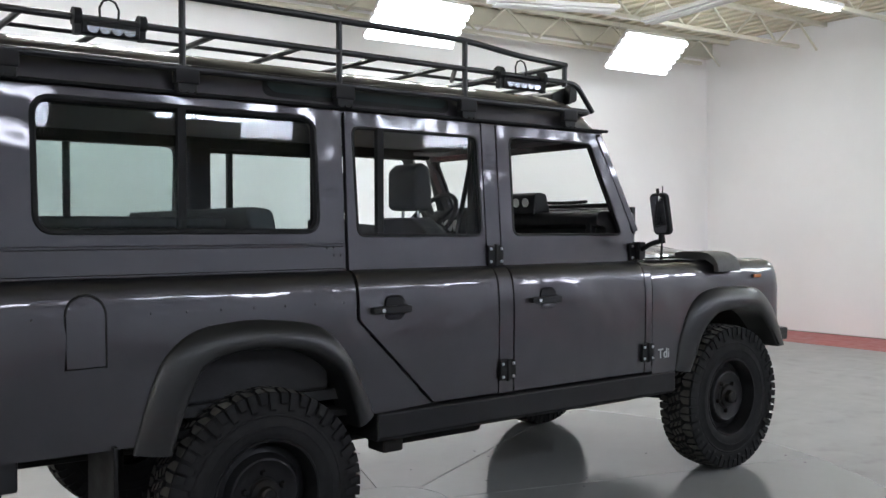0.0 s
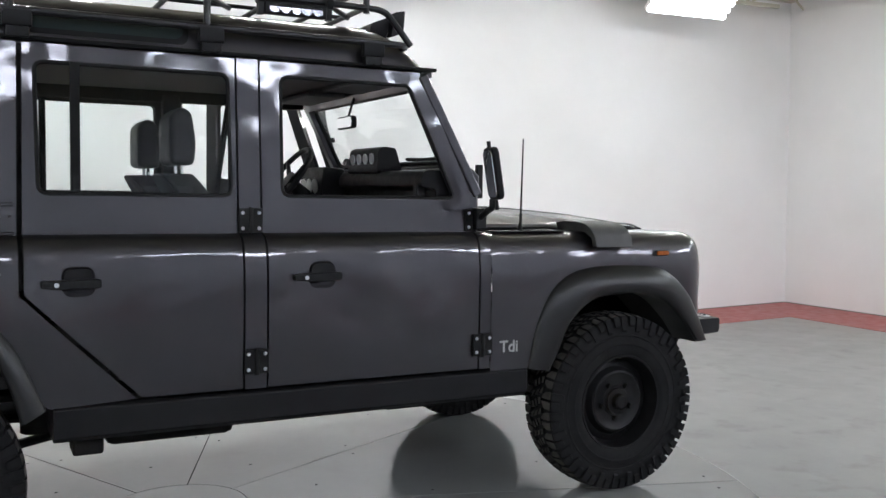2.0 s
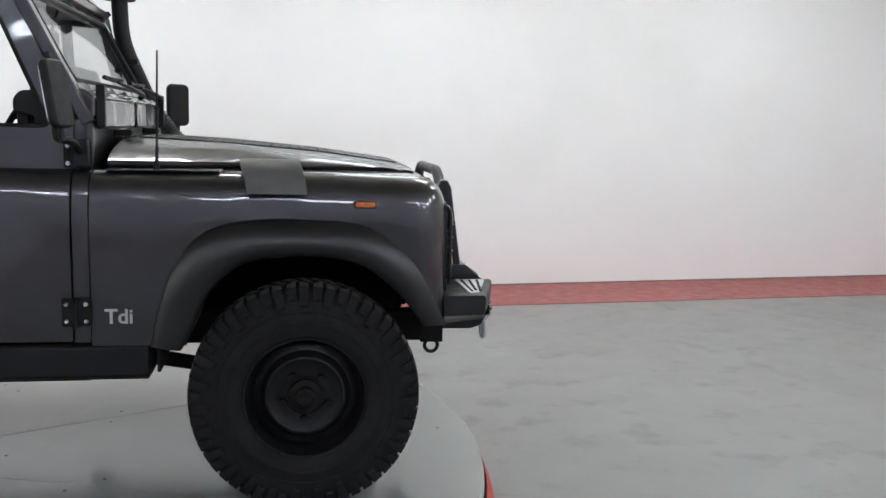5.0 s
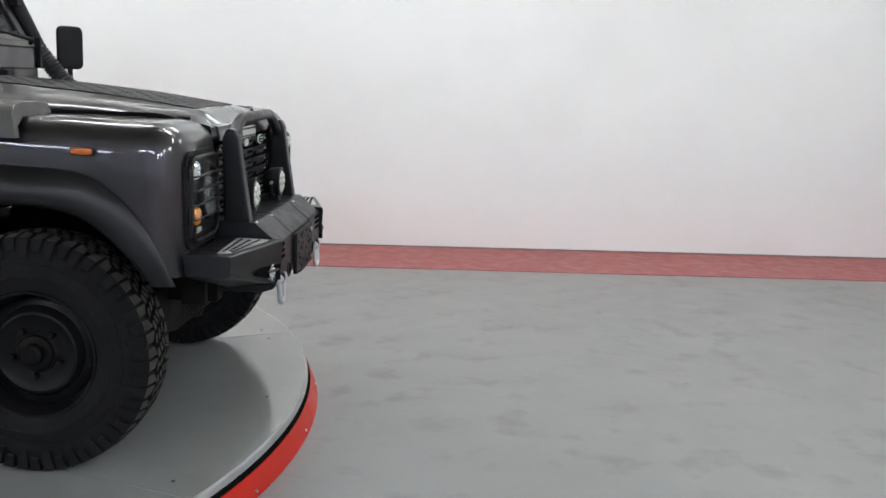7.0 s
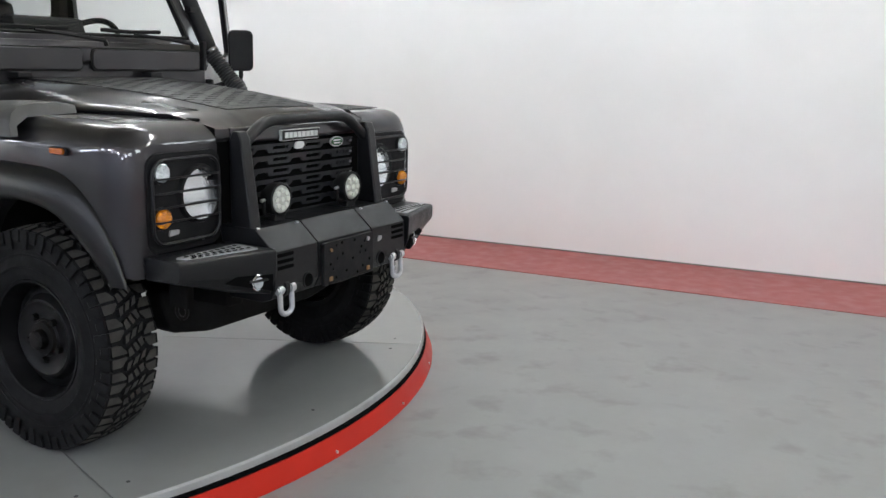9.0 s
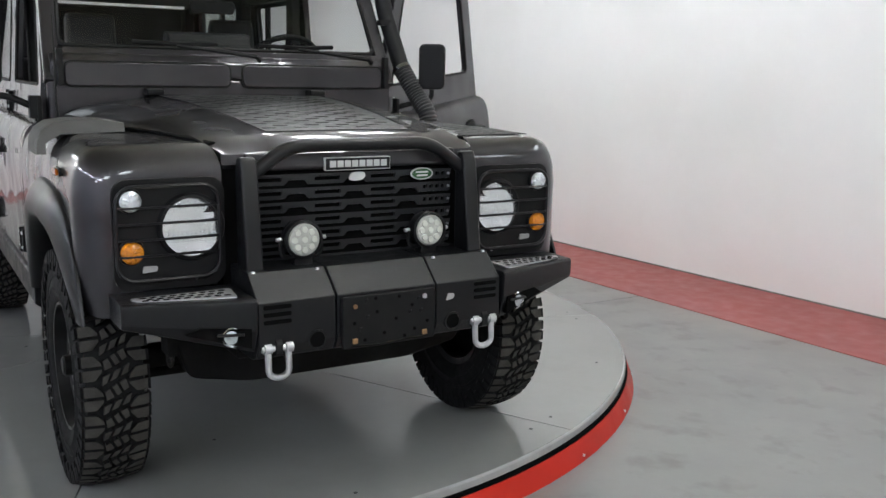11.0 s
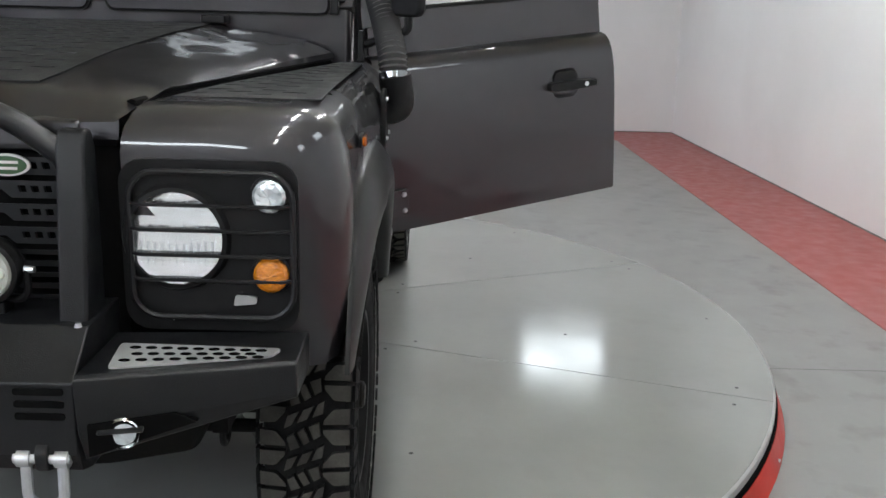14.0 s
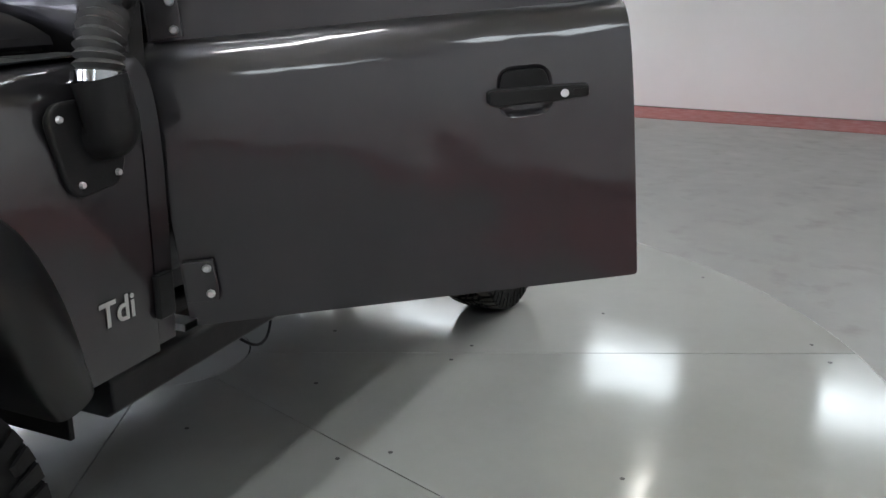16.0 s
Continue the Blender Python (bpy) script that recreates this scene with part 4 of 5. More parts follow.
bmesh.ops.recalc_face_normals(bm, faces=bm.faces)
part("intake_cover", bm, M_SCOOP, car, "weathered grey rubber intake cover", smooth=50)

# aerial
bm = cyl((0.915, -0.735, 1.165), (0.915, -0.735, 1.20), 0.012, 0.007, 12)
add_tube(bm, [(0.915, -0.735, 1.19), (0.917, -0.735, 1.24)], 0.006, 8)
part("aerial_base", bm, M_PLASTIC, car)
part("aerial", cyl((0.916, -0.735, 1.20), (0.922, -0.735, 1.552), 0.0045, 0.0028, 8), M_PLASTIC, car)

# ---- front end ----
# black block stands in for the dark depth behind the grille
part("dark_grille_backing", box((1.80, -0.43, 0.72), (1.862, 0.43, 1.10)), M_VOID, car)
bm = extrude_poly([(1.80, 1.075), (1.878, 1.075), (1.884, 1.085), (1.876, 1.130), (1.80, 1.140)], "y", -0.365, 0.365)
part("grille_header", bm, M_PAINT, car, bevel=0.006)
# name plate: dark plate with a pale frame and a row of pale blocks
plate = part("name_plate", extrude_poly(rrect(-0.113, 0.113, 1.072, 1.112, 0.003, 2), "x", 1.880, 1.893), M_BADGE, car, "dark badge with a row of pale blocks")
part("badge_field", extrude_poly(rrect(-0.111, 0.111, 1.0742, 1.1098, 0.002, 2), "x", 1.8925, 1.8945), M_BLACK, plate)
block_me = mesh_of("badge_block", box((1.894, 0, 1.082), (1.8960, 0.0205, 1.1025)), M_BADGE, 0)
for k in range(8):
    part("badge_block", block_me, None, plate, at=pose(0, -0.0975 + k * 0.0252, 0))

# grille: bars with staggered slots over a sheet painted black for shade
GX = 1.872
gr = part("grille", extrude_poly(rounded([(-0.36, 0.768), (0.36, 0.768), (0.36, 1.068), (-0.36, 1.068)], 0.012), "x", GX - 0.02, GX - 0.008), M_VOID, car, "slotted grille over a sheet blackened for the shade behind")
ROWS, Z0, PITCH = 7, 0.773, 0.0428


def grille_slat(z):
    """A slat with slots through its middle and sloping notches in its lower edge."""
    low = [(-0.352, z)]
    for y in (-0.198, 0.0, 0.192):
        low += [(y - 0.040, z), (y - 0.026, z + 0.016), (y + 0.026, z + 0.016), (y + 0.040, z)]
    outer = low + [(0.352, z), (0.352, z + 0.0345), (-0.352, z + 0.0345)]
    holes = [[(y - 0.044, z + 0.012), (y + 0.044, z + 0.012), (y + 0.044, z + 0.025), (y - 0.044, z + 0.025)] for y in (-0.293, -0.096, 0.098, 0.290)]
    if z > Z0 + 2.5 * PITCH:
        holes[-1:] = [[(y - 0.007, z + 0.012), (y + 0.007, z + 0.012), (y + 0.007, z + 0.025), (y - 0.007, z + 0.025)] for y in (0.255, 0.278, 0.301, 0.324)]
    bm = flat_fill(outer, holes)
    for v in bm.verts:
        k = (v.co.z - z) / 0.0345
        v.co = Vector((GX - 0.004 + 0.012 * k, v.co.x, v.co.z))
    thicken(bm, lambda c: c - Vector((0.010, 0, 0.002)), 0)
    return bm


for k in range(ROWS):
    z = Z0 + k * PITCH
    part("grille_slat", grille_slat(z), M_SLAT, gr, smooth=20)
    for s in (-1, 1):
        part("grille_screw", cyl((GX - 0.002, s * 0.343, z + 0.017), (GX + 0.008, s * 0.343, z + 0.017), 0.005, 0.004, 8), M_ZINC, gr)
em = part("grille_emblem", extrude_poly(rounded([(-0.030, 1.042), (-0.012, 1.036), (0.018, 1.038), (0.030, 1.050), (0.026, 1.062), (0.008, 1.065), (-0.020, 1.062)], 0.008), "x", GX + 0.008, GX + 0.014), M_BADGE, car, "small pale metal emblem")
ov = [(0.236 + 0.042 * math.cos(k * math.tau / 24), 1.050 + 0.020 * math.sin(k * math.tau / 24)) for k in range(24)]
oe = part("oval_emblem", extrude_poly(ov, "x", GX + 0.008, GX + 0.014), M_BADGE, car, "oval green emblem with a pale rim")
ov = [(0.236 + 0.037 * math.cos(k * math.tau / 24), 1.050 + 0.0165 * math.sin(k * math.tau / 24)) for k in range(24)]
part("emblem_field", extrude_poly(ov, "x", GX + 0.0135, GX + 0.0155), M_GREEN, oe)
bm = box((GX + 0.015, 0.212, 1.053), (GX + 0.0165, 0.258, 1.058))
add_box(bm, (GX + 0.015, 0.216, 1.042), (GX + 0.0165, 0.256, 1.047))
part("emblem_bar", bm, M_BADGE, oe)

FX = NOSE + 0.012
lamp_rng = random.Random(4)
for s in (-1, 1):
    ys = sorted((s * 0.432, s * 0.752))
    bm = flat_fill(rrect(ys[0], ys[1], 0.748, 1.068, 0.045), [[(s * 0.532 + 0.089 * math.cos(k * math.tau / 28), 0.925 + 0.089 * math.sin(k * math.tau / 28)) for k in range(28)]])
    for v in bm.verts:
        v.co = Vector((FX + 0.006, v.co.x, v.co.z))
    thicken(bm, lambda c: Vector((c.x - 0.012, c.y, c.z)), 0)
    bmesh.ops.recalc_face_normals(bm, faces=bm.faces)
    unit = part("headlamp_panel", bm, M_PLASTIC, car, "black headlamp surround")
    # sealed beam: bowl, glass, ring
    cy, cz = s * 0.532, 0.925
    bowl = lathe([(0.086, 0.0), (0.081, -0.010), (0.070, -0.026), (0.056, -0.038), (0.040, -0.047), (0.022, -0.053), (0.0, -0.056)], "x", 22, closed=False)
    for v in bowl.verts:
        k = math.hypot(v.co.y, v.co.z)
        if 0.02 < k < 0.083:
            v.co.x += lamp_rng.uniform(-0.008, 0.008)
    part("reflector", bowl, M_FACET, unit, at=pose(FX + 0.006, cy, cz, 0, -9, 0), smooth=0)
    lens = lathe([(0.087, 0.0), (0.072, 0.006), (0.05, 0.010), (0.025, 0.0122), (0.0, 0.013)], "x", 32, closed=False)
    part("headlamp_glass", lens, glass("fluted lamp glass", (0.97, 0.97, 0.965), 0.0), unit, at=pose(FX + 0.013, cy, cz))
    part("headlamp_ring", lathe([(0.085, -0.004), (0.098, -0.004), (0.101, 0.006), (0.094, 0.022), (0.086, 0.024)], "x", 40), M_PLASTIC, unit, at=pose(FX - 0.003, cy, cz))
    part("lamp_bulb_cap", lathe([(0.0, 0.0), (0.022, 0.0), (0.020, 0.018), (0.0, 0.022)], "x", 20), M_CHROME, unit, at=pose(FX - 0.034, cy, cz))
    # flutes on the glass
    bm = bmesh.new()
    for k in range(-5, 6):
        h = math.sqrt(max(0, 0.074 ** 2 - (k * 0.013) ** 2))
        add_cyl(bm, (FX + 0.012, cy + k * 0.013, cz - h), (FX + 0.012, cy + k * 0.013, cz - h * 0.15), 0.0024, seg=6)
    part("glass_flute", bm, M_CLEAR, unit).visible_shadow = False
    for nm, y, z, r, m in (("side_light", 0.704, 1.008, 0.031, M_REFLECTOR), ("turn_signal", 0.704, 0.862, 0.033, M_AMBER)):
        base = lathe([(0.0, 0.0), (r + 0.006, 0.0), (r + 0.004, 0.012), (r, 0.014), (0.0, 0.014)], "x", 24)
        lp = part(nm, base, M_PLASTIC, unit, at=pose(FX + 0.004, s * y, z))
        dome = lathe([(r, 0.0), (r * 0.97, 0.007), (r * 0.8, 0.012), (r * 0.5, 0.0145), (0.0, 0.0155)], "x", 18, closed=False)
        for v in dome.verts:
            if math.hypot(v.co.y, v.co.z) < r * 0.9:
                v.co.x += lamp_rng.uniform(-0.0016, 0.0016)
        part("lens", dome, m, lp, at=pose(0.013, 0, 0), smooth=0)
    part("panel_emblem", extrude_poly(rounded([(s * 0.655 - 0.022, 0.800), (s * 0.655 + 0.020, 0.804), (s * 0.655 + 0.022, 0.818), (s * 0.655 - 0.018, 0.820)], 0.005), "x", FX + 0.010, FX + 0.016), M_LETTER, unit)
    # lamp guard: frame and cross wires
    y0, y1 = sorted((s * 0.452, s * 0.745))
    ring = rrect(y0, y1, 0.778, 1.048, 0.05)
    gd = part("lamp_guard", tube([(FX + 0.019, y, z) for y, z in ring], 0.006, 6, closed=True), M_TUBING, unit, "black wire lamp guard")
    for z in (0.852, 0.898, 0.944, 0.990):
        part("guard_wire", tube([(FX + 0.018, y0, z), (FX + 0.031, y0 + 0.02, z), (FX + 0.031, y1 - 0.02, z), (FX + 0.014, y1 + 0.006, z)], 0.0036, 6), M_TUBING, gd)
    part("panel_screw", cyl((FX + 0.005, s * 0.52, 0.772), (FX + 0.011, s * 0.52, 0.772), 0.006, 0.004, 8), M_ZINC, unit)

hole = cyl((0, 0, -0.0006), (0, 0, 0.0006), 0.0085, seg=10)
for v in hole.verts:
    v.co.x, v.co.y = v.co.x * 0.75, v.co.y * 1.2
STEP_HOLE = mesh_of("step_hole", hole, M_VOID, 0)
# steel bumper: middle box, two swept ends
SEC = [(1.86, 0.800), (2.018, 0.800), (2.102, 0.728), (2.104, 0.600), (2.085, 0.562), (2.045, 0.548), (1.90, 0.548)]
bmp = part("bumper", extrude_poly(SEC, "y", -0.168, 0.168), M_BLACK, car, "heavy black steel winch bumper", bevel=0.004, smooth=18)
for s in (-1, 1):
    part("bumper_section", extrude_poly(SEC, "y", s * 0.172, s * 0.412), M_BLACK, bmp, bevel=0.004, smooth=18)
    # swept end
    prof_a = [(1.90, 0.746), (2.108, 0.746), (2.119, 0.742), (2.121, 0.730), (2.116, 0.650), (2.09, 0.585), (1.92, 0.565)]
    prof_b = [(1.87, 0.745), (2.016, 0.745), (2.025, 0.742), (2.027, 0.732), (2.026, 0.690), (2.018, 0.676), (1.88, 0.672)]
    rows = []
    for k in range(2):
        p, q = (prof_a, prof_a) if k == 0 else (prof_b, prof_b)
        rows.append([(x, s * (0.417 if k == 0 else 0.768), z) for x, z in p])
    bm = loft(rows, True)
    vs = bm.verts[:]
    bm.faces.new(vs[:7])
    bm.faces.new(vs[7:][::-1])
    bmesh.ops.recalc_face_normals(bm, faces=bm.faces)
    end = part("bumper_end", bm, M_BLACK, bmp, bevel=0.004, smooth=18)

    # perforated step
    def top_z(y):
        return 0.746 - 0.001 * (abs(y) - 0.417) / 0.351
    quad = [(1.968, 0.448), (2.082, 0.462), (2.012, 0.722), (1.975, 0.735)]
    bm = bmesh.new()
    ring = rounded(quad, 0.012)
    bot, top = [bm.verts.new((x, s * y, top_z(y) + 0.001)) for x, y in ring], [bm.verts.new((x, s * y, top_z(y) + 0.005)) for x, y in ring]
    bm.faces.new(top)
    for i in range(len(ring)):
        j = (i + 1) % len(ring)
        bm.faces.new((bot[i], bot[j], top[j], top[i]))
    bmesh.ops.recalc_face_normals(bm, faces=bm.faces)
    st = part("step_plate", bm, M_ALU, bmp, "perforated bare aluminium step plate")
    for r in range(3):
        for k in range(9):
            y = 0.480 + k * 0.0275 + (0.012 if r % 2 else 0)
            x = 1.987 + r * 0.030 * (1 - 0.55 * k / 9) + 0.002
            if y < 0.705:
                part("step_hole", STEP_HOLE, None, st, at=Matrix.Translation((x, s * y, top_z(y) + 0.0055)))
    # fog lamp in its cut-out, a solid block blackened for the shade inside
    bm = extrude_poly([(s * 0.435, 0.604), (s * 0.605, 0.652), (s * 0.570, 0.672), (s * 0.435, 0.662)], "x", 2.06, 2.1165)
    for v in bm.verts:
        v.co.x -= 0.262 * (abs(v.co.y) - 0.435)
    part("lamp_recess", bm, M_VOID, bmp)
    fog = part("fog_lamp", lathe([(0.0, 0.0), (0.027, 0.0), (0.029, 0.010), (0.026, 0.014), (0.024, 0.010), (0.0, 0.010)], "x", 24), M_CHROME, bmp, "small round chrome fog lamp", at=pose(2.090, s * 0.485, 0.640, 0, 0, s * 12))
    part("fog_lens", lathe([(0.025, 0.0), (0.018, 0.003), (0.0, 0.004)], "x", 24, closed=False), M_REFLECTOR, fog, at=pose(0.0105, 0, 0))
    part("fog_shade", extrude_poly([(0.0, 0.010), (0.020, 0.004), (0.022, 0.008), (0.0, 0.018)], "y", -0.040, 0.034), M_BLACK, fog, bevel=0.002)
    # three slots, a round port, a shackle
    for k in range(3):
        part("vent_slot", extrude_poly(rrect(min(s * 0.312, s * 0.395), max(s * 0.312, s * 0.395), 0.664 + k * 0.022, 0.676 + k * 0.022, 0.004, 2), "x", 2.098, 2.1055), M_VOID, bmp)
    part("port_ring", lathe([(0.024, 0.0), (0.030, 0.0), (0.030, 0.004), (0.024, 0.004)], "x", 24), M_BLACK, bmp, at=pose(2.1035, s * 0.232, 0.602))
    part("port", lathe([(0.0, 0.0), (0.025, 0.0), (0.025, 0.002), (0.0, 0.002)], "x", 24), M_VOID, bmp, at=pose(2.1038, s * 0.232, 0.602))
    part("recovery_lug", extrude_poly(rounded([(2.07, 0.560), (2.112, 0.572), (2.116, 0.610), (2.07, 0.640)], 0.012), "y", s * 0.352 - 0.011, s * 0.352 + 0.011), M_BLACK, bmp, bevel=0.003)
    cy = s * 0.352
    u = [(2.100, cy - 0.031, 0.590)] + [(2.104, cy - 0.031 * math.cos(a), 0.528 - 0.024 * math.sin(a)) for a in [math.pi * k / 10 for k in range(11)]] + [(2.100, cy + 0.031, 0.590)]
    sh = part("shackle", tube(u, 0.0095, 10), M_ZINC, bmp, "galvanised bow shackle")
    for q in (-1, 1):
        part("shackle_eye", cyl((2.100, cy + q * 0.021, 0.592), (2.100, cy + q * 0.043, 0.592), 0.016, seg=16), M_ZINC, sh)
    part("shackle_pin", cyl((2.100, cy - 0.050, 0.592), (2.100, cy + 0.046, 0.592), 0.010, seg=12), M_ZINC, sh)
    # cap screws
    dots("bumper_screw", [((x, s * y, z), (x, s * y, z + 0.006)) for x, y, z in ((2.02, 0.395, 0.798), (1.985, 0.395, 0.800), (2.03, 0.20, 0.795))], 0.007, 0.005, M_ZINC, bmp)
    # bull bar upright
    up = extrude_poly([(1.905, 0.79), (2.000, 0.79), (1.970, 1.00), (1.957, 1.095), (1.942, 1.125), (1.915, 1.125), (1.900, 1.09)], "y", s * 0.352, s * 0.404)
    part("bull_bar_upright", up, M_BLACK, bmp, bevel=0.008)
    part("bracket", box((1.88, s * 0.30, 0.60), (1.98, s * 0.34, 0.70)), M_BLACK, bmp)
part("bull_bar_tube", tube(fillet([(1.925, -0.365, 1.070), (1.922, -0.245, 1.155), (1.922, 0.245, 1.155), (1.925, 0.365, 1.070)], 0.06, 6), 0.021, 14), M_TUBING, bmp)
part("bumper_emblem", extrude_poly(rounded([(0.205, 0.672), (0.232, 0.676), (0.236, 0.692), (0.212, 0.694)], 0.005), "x", 2.104, 2.108), M_LETTER, bmp)
np_ = part("number_plate_base", extrude_poly(rrect(-0.158, 0.158, 0.563, 0.722, 0.010), "x", 2.105, 2.120), M_PLASTIC, bmp, "empty black number plate holder", bevel=0.003, smooth=20)
dots("plate_bolt", [((2.119, y, z), (2.124, y, z)) for y, z in ((-0.118, 0.690), (0.10, 0.695), (-0.10, 0.62), (0.108, 0.655), (-0.075, 0.655), (0.07, 0.655), (-0.08, 0.705))], 0.007, 0.006, M_PLASTIC, np_)
for y, m in ((-0.118, M_RUST), (0.120, M_RUST)):
    part("plate_clip", box((2.118, y - 0.009, 0.577), (2.125, y + 0.009, 0.594)), m, np_, bevel=0.003)
part("plate_bolt", cyl((2.119, 0.118, 0.700), (2.125, 0.118, 0.700), 0.008, seg=8), M_ZINC, np_)
part("plate_bolt", cyl((2.119, -0.118, 0.692), (2.125, -0.118, 0.692), 0.007, seg=8), M_RUST, np_)
HOLE = mesh_of("plate_hole", cyl((2.1195, 0, 0), (2.1212, 0, 0), 0.0055, seg=10), M_VOID, 0)
for y, z in ((-0.05, 0.71), (0.03, 0.708), (0.075, 0.676), (-0.045, 0.668), (-0.12, 0.640), (0.13, 0.62), (0.02, 0.640), (-0.02, 0.60), (0.085, 0.60), (-0.085, 0.585), (0.05, 0.582)):
    part("plate_hole", HOLE, None, np_, at=pose(0, y, z))
part("plate_strip", tube([(2.122, -0.13, 0.570), (2.124, -0.04, 0.567), (2.122, 0.06, 0.572), (2.123, 0.13, 0.571)], 0.004, 6), M_HUB, np_)

# round driving lamps on the bumper
LED_CELL = mesh_of("led_cell", cyl((0.028, 0, 0), (0.034, 0, 0), 0.0115, 0.009, 12), M_LED)
for s in (-1, 1):
    c = (1.950, s * 0.218, 0.877)
    lp = part("driving_lamp", lathe([(0.0, -0.045), (0.035, -0.045), (0.055, -0.02), (0.060, 0.010), (0.060, 0.026), (0.053, 0.030), (0.050, 0.024), (0.0, 0.024)], "x", 32), M_PLASTIC, car, "round black LED driving lamp", at=pose(*c))
    part("lens", lathe([(0.051, 0.0), (0.046, 0.005), (0.0, 0.008)], "x", 32, closed=False), M_LENS, lp, at=pose(0.0235, 0, 0))
    for k in range(9):
        a, q = k * math.tau / 8, 0.031 if k < 8 else 0.0
        part("led_cell", LED_CELL, None, lp, at=pose(0.0, q * math.cos(a), q * math.sin(a)))
    part("lamp_bracket", tube(fillet([(0, -0.066, 0.0), (0, -0.066, -0.055), (0, 0.066, -0.055), (0, 0.066, 0.0)], 0.03), 0.007, 8), M_PLASTIC, lp)
    part("lamp_foot", box((-0.02, -0.03, -0.083), (0.02, 0.03, -0.055)), M_PLASTIC, lp, bevel=0.004)
    for q in (-1, 1):
        part("bracket_screw", cyl((0, q * 0.062, 0), (0, q * 0.080, 0), 0.007, 0.006, 8), M_ZINC, lp)

# ---- wheels ----
WR, WW = 0.405, 0.250


def wheel_meshes():
    out = {}
    h = WW / 2
    out["tyre"] = mesh_of("tyre", lathe([(0.208, -0.100), (0.222, -0.118), (0.245, -0.128), (0.262, -0.1315), (0.264, -0.1345), (0.270, -0.1345), (0.272, -0.1325), (0.302, -h), (0.304, -h - 0.0028), (0.310, -h - 0.0028), (0.312, -h), (0.345, -h - 0.001), (0.376, -h + 0.008), (0.388, -0.112), (0.390, 0.0), (0.388, 0.112), (0.378, h - 0.008), (0.345, h + 0.001), (0.312, h), (0.310, h + 0.0028), (0.304, h + 0.0028), (0.302, h), (0.272, 0.1325), (0.270, 0.1345), (0.264, 0.1345), (0.262, 0.1315), (0.245, 0.128), (0.222, 0.118), (0.208, 0.100)], "y", 72), M_TYRE)
    # tread: staggered centre blocks and long shoulder lugs that wrap onto the sidewall
    bm = bmesh.new()

    def block(pts, r0, r1):
        """pts: angle, across; radii by the distance across."""
        lo, hi = [], []
        ca, cy = sum(p[0] for p in pts) / len(pts), sum(p[1] for p in pts) / len(pts)
        for a, y in [(ca + (a - ca) * 0.86, cy + (y - cy) * 0.88) for a, y in pts]:
            for r, tgt, k in ((r0(y), lo, 1.0), (r1(y), hi, 0.95)):
                tgt.append(bm.verts.new((r * math.cos(a), y, r * math.sin(a))))
        n = len(pts)
        bm.faces.new(hi)
        for i in range(n):
            bm.faces.new((lo[i], lo[(i + 1) % n], hi[(i + 1) % n], hi[i])).material_index = 1

    crown = lambda y: WR - 0.010 * (abs(y) / 0.13) ** 3
    base = lambda y: 0.386 - 0.012 * (abs(y) / 0.13) ** 4
    N = 27
    pitch = math.tau / N
    st = pitch / 2

    def zig(u, f):
        """Across the zigzag middle band: u along it in pitches, f from one edge to the other."""
        tri = abs(((u + 0.5) % 1.0) - 0.5) * 2
        return -0.034 - 0.030 * tri + f * 0.098

    for i in range(N):
        for leg in (0.0, 0.5):
            for c, (f0, f1) in enumerate(((0.0, 0.275), (0.37, 0.63), (0.725, 1.0))):
                u0, u1 = i + leg + 0.055 + 0.13 * (c - 1), i + leg + 0.445 + 0.13 * (c - 1)
                block([(u * pitch, zig(u, f)) for u, f in ((u0, f0), (u1 - 0.05, f0), (u1 + 0.05, f1), (u0 + 0.10, f1))], base, crown)
        for s, q in ((s, q) for s in (-1, 1) for q in (-1, 1)):
            mid = i + (0.0 if s < 0 else 0.5)
            big = q > 0
            b, g = (mid + q * 0.235) * pitch, 0.36
            y1 = 0.130
            block([((mid + q * u) * pitch, s * y) for u, y in ((0.03, y1), (0.03, 0.047), (0.14, 0.049), (0.40, 0.076), (0.43, 0.085), (0.445, y1))], base, crown)
            # lug down the sidewall
            rin = 0.325 if big else 0.348
            vs = []
            for q in (-1, 1):
                for r, y in ((0.392, 0.128), (0.394, 0.137), (rin + 0.008, 0.1405), (rin, 0.134)):
                    an = b + q * g * st * (1.05 if r > 0.37 else 0.8)
                    vs.append(bm.verts.new((r * math.cos(an), s * y, r * math.sin(an))))
            for j in range(4):
                k = (j + 1) % 4
                bm.faces.new((vs[j], vs[k], vs[4 + k], vs[4 + j])).material_index = 1
            bm.faces.new(vs[:4]).material_index = 1
            bm.faces.new(vs[4:]).material_index = 1
    bmesh.ops.recalc_face_normals(bm, faces=bm.faces)
    out["tread"] = mesh_of("tread", bm, [M_TREAD, M_TYRE], 25)
    out["rim"] = mesh_of("rim", lathe([(0.222, 0.106), (0.216, 0.118), (0.208, 0.116), (0.203, 0.085), (0.196, 0.060), (0.190, 0.02), (0.19, -0.10), (0.214, -0.11), (0.205, -0.08), (0.200, 0.04)], "y", 56), M_RIM)
    # disc with a raised ring and cut windows
    disc = lathe([(0.192, 0.018), (0.180, 0.030), (0.158, 0.040), (0.140, 0.074), (0.132, 0.078), (0.122, 0.070), (0.095, 0.060), (0.070, 0.060), (0.066, 0.066), (0.0, 0.066), (0.0, 0.046), (0.12, 0.05), (0.186, 0.006)], "y", 56)
    out["disc"] = mesh_of("wheel_disc", disc, M_RIM)
    slot = bmesh.new()
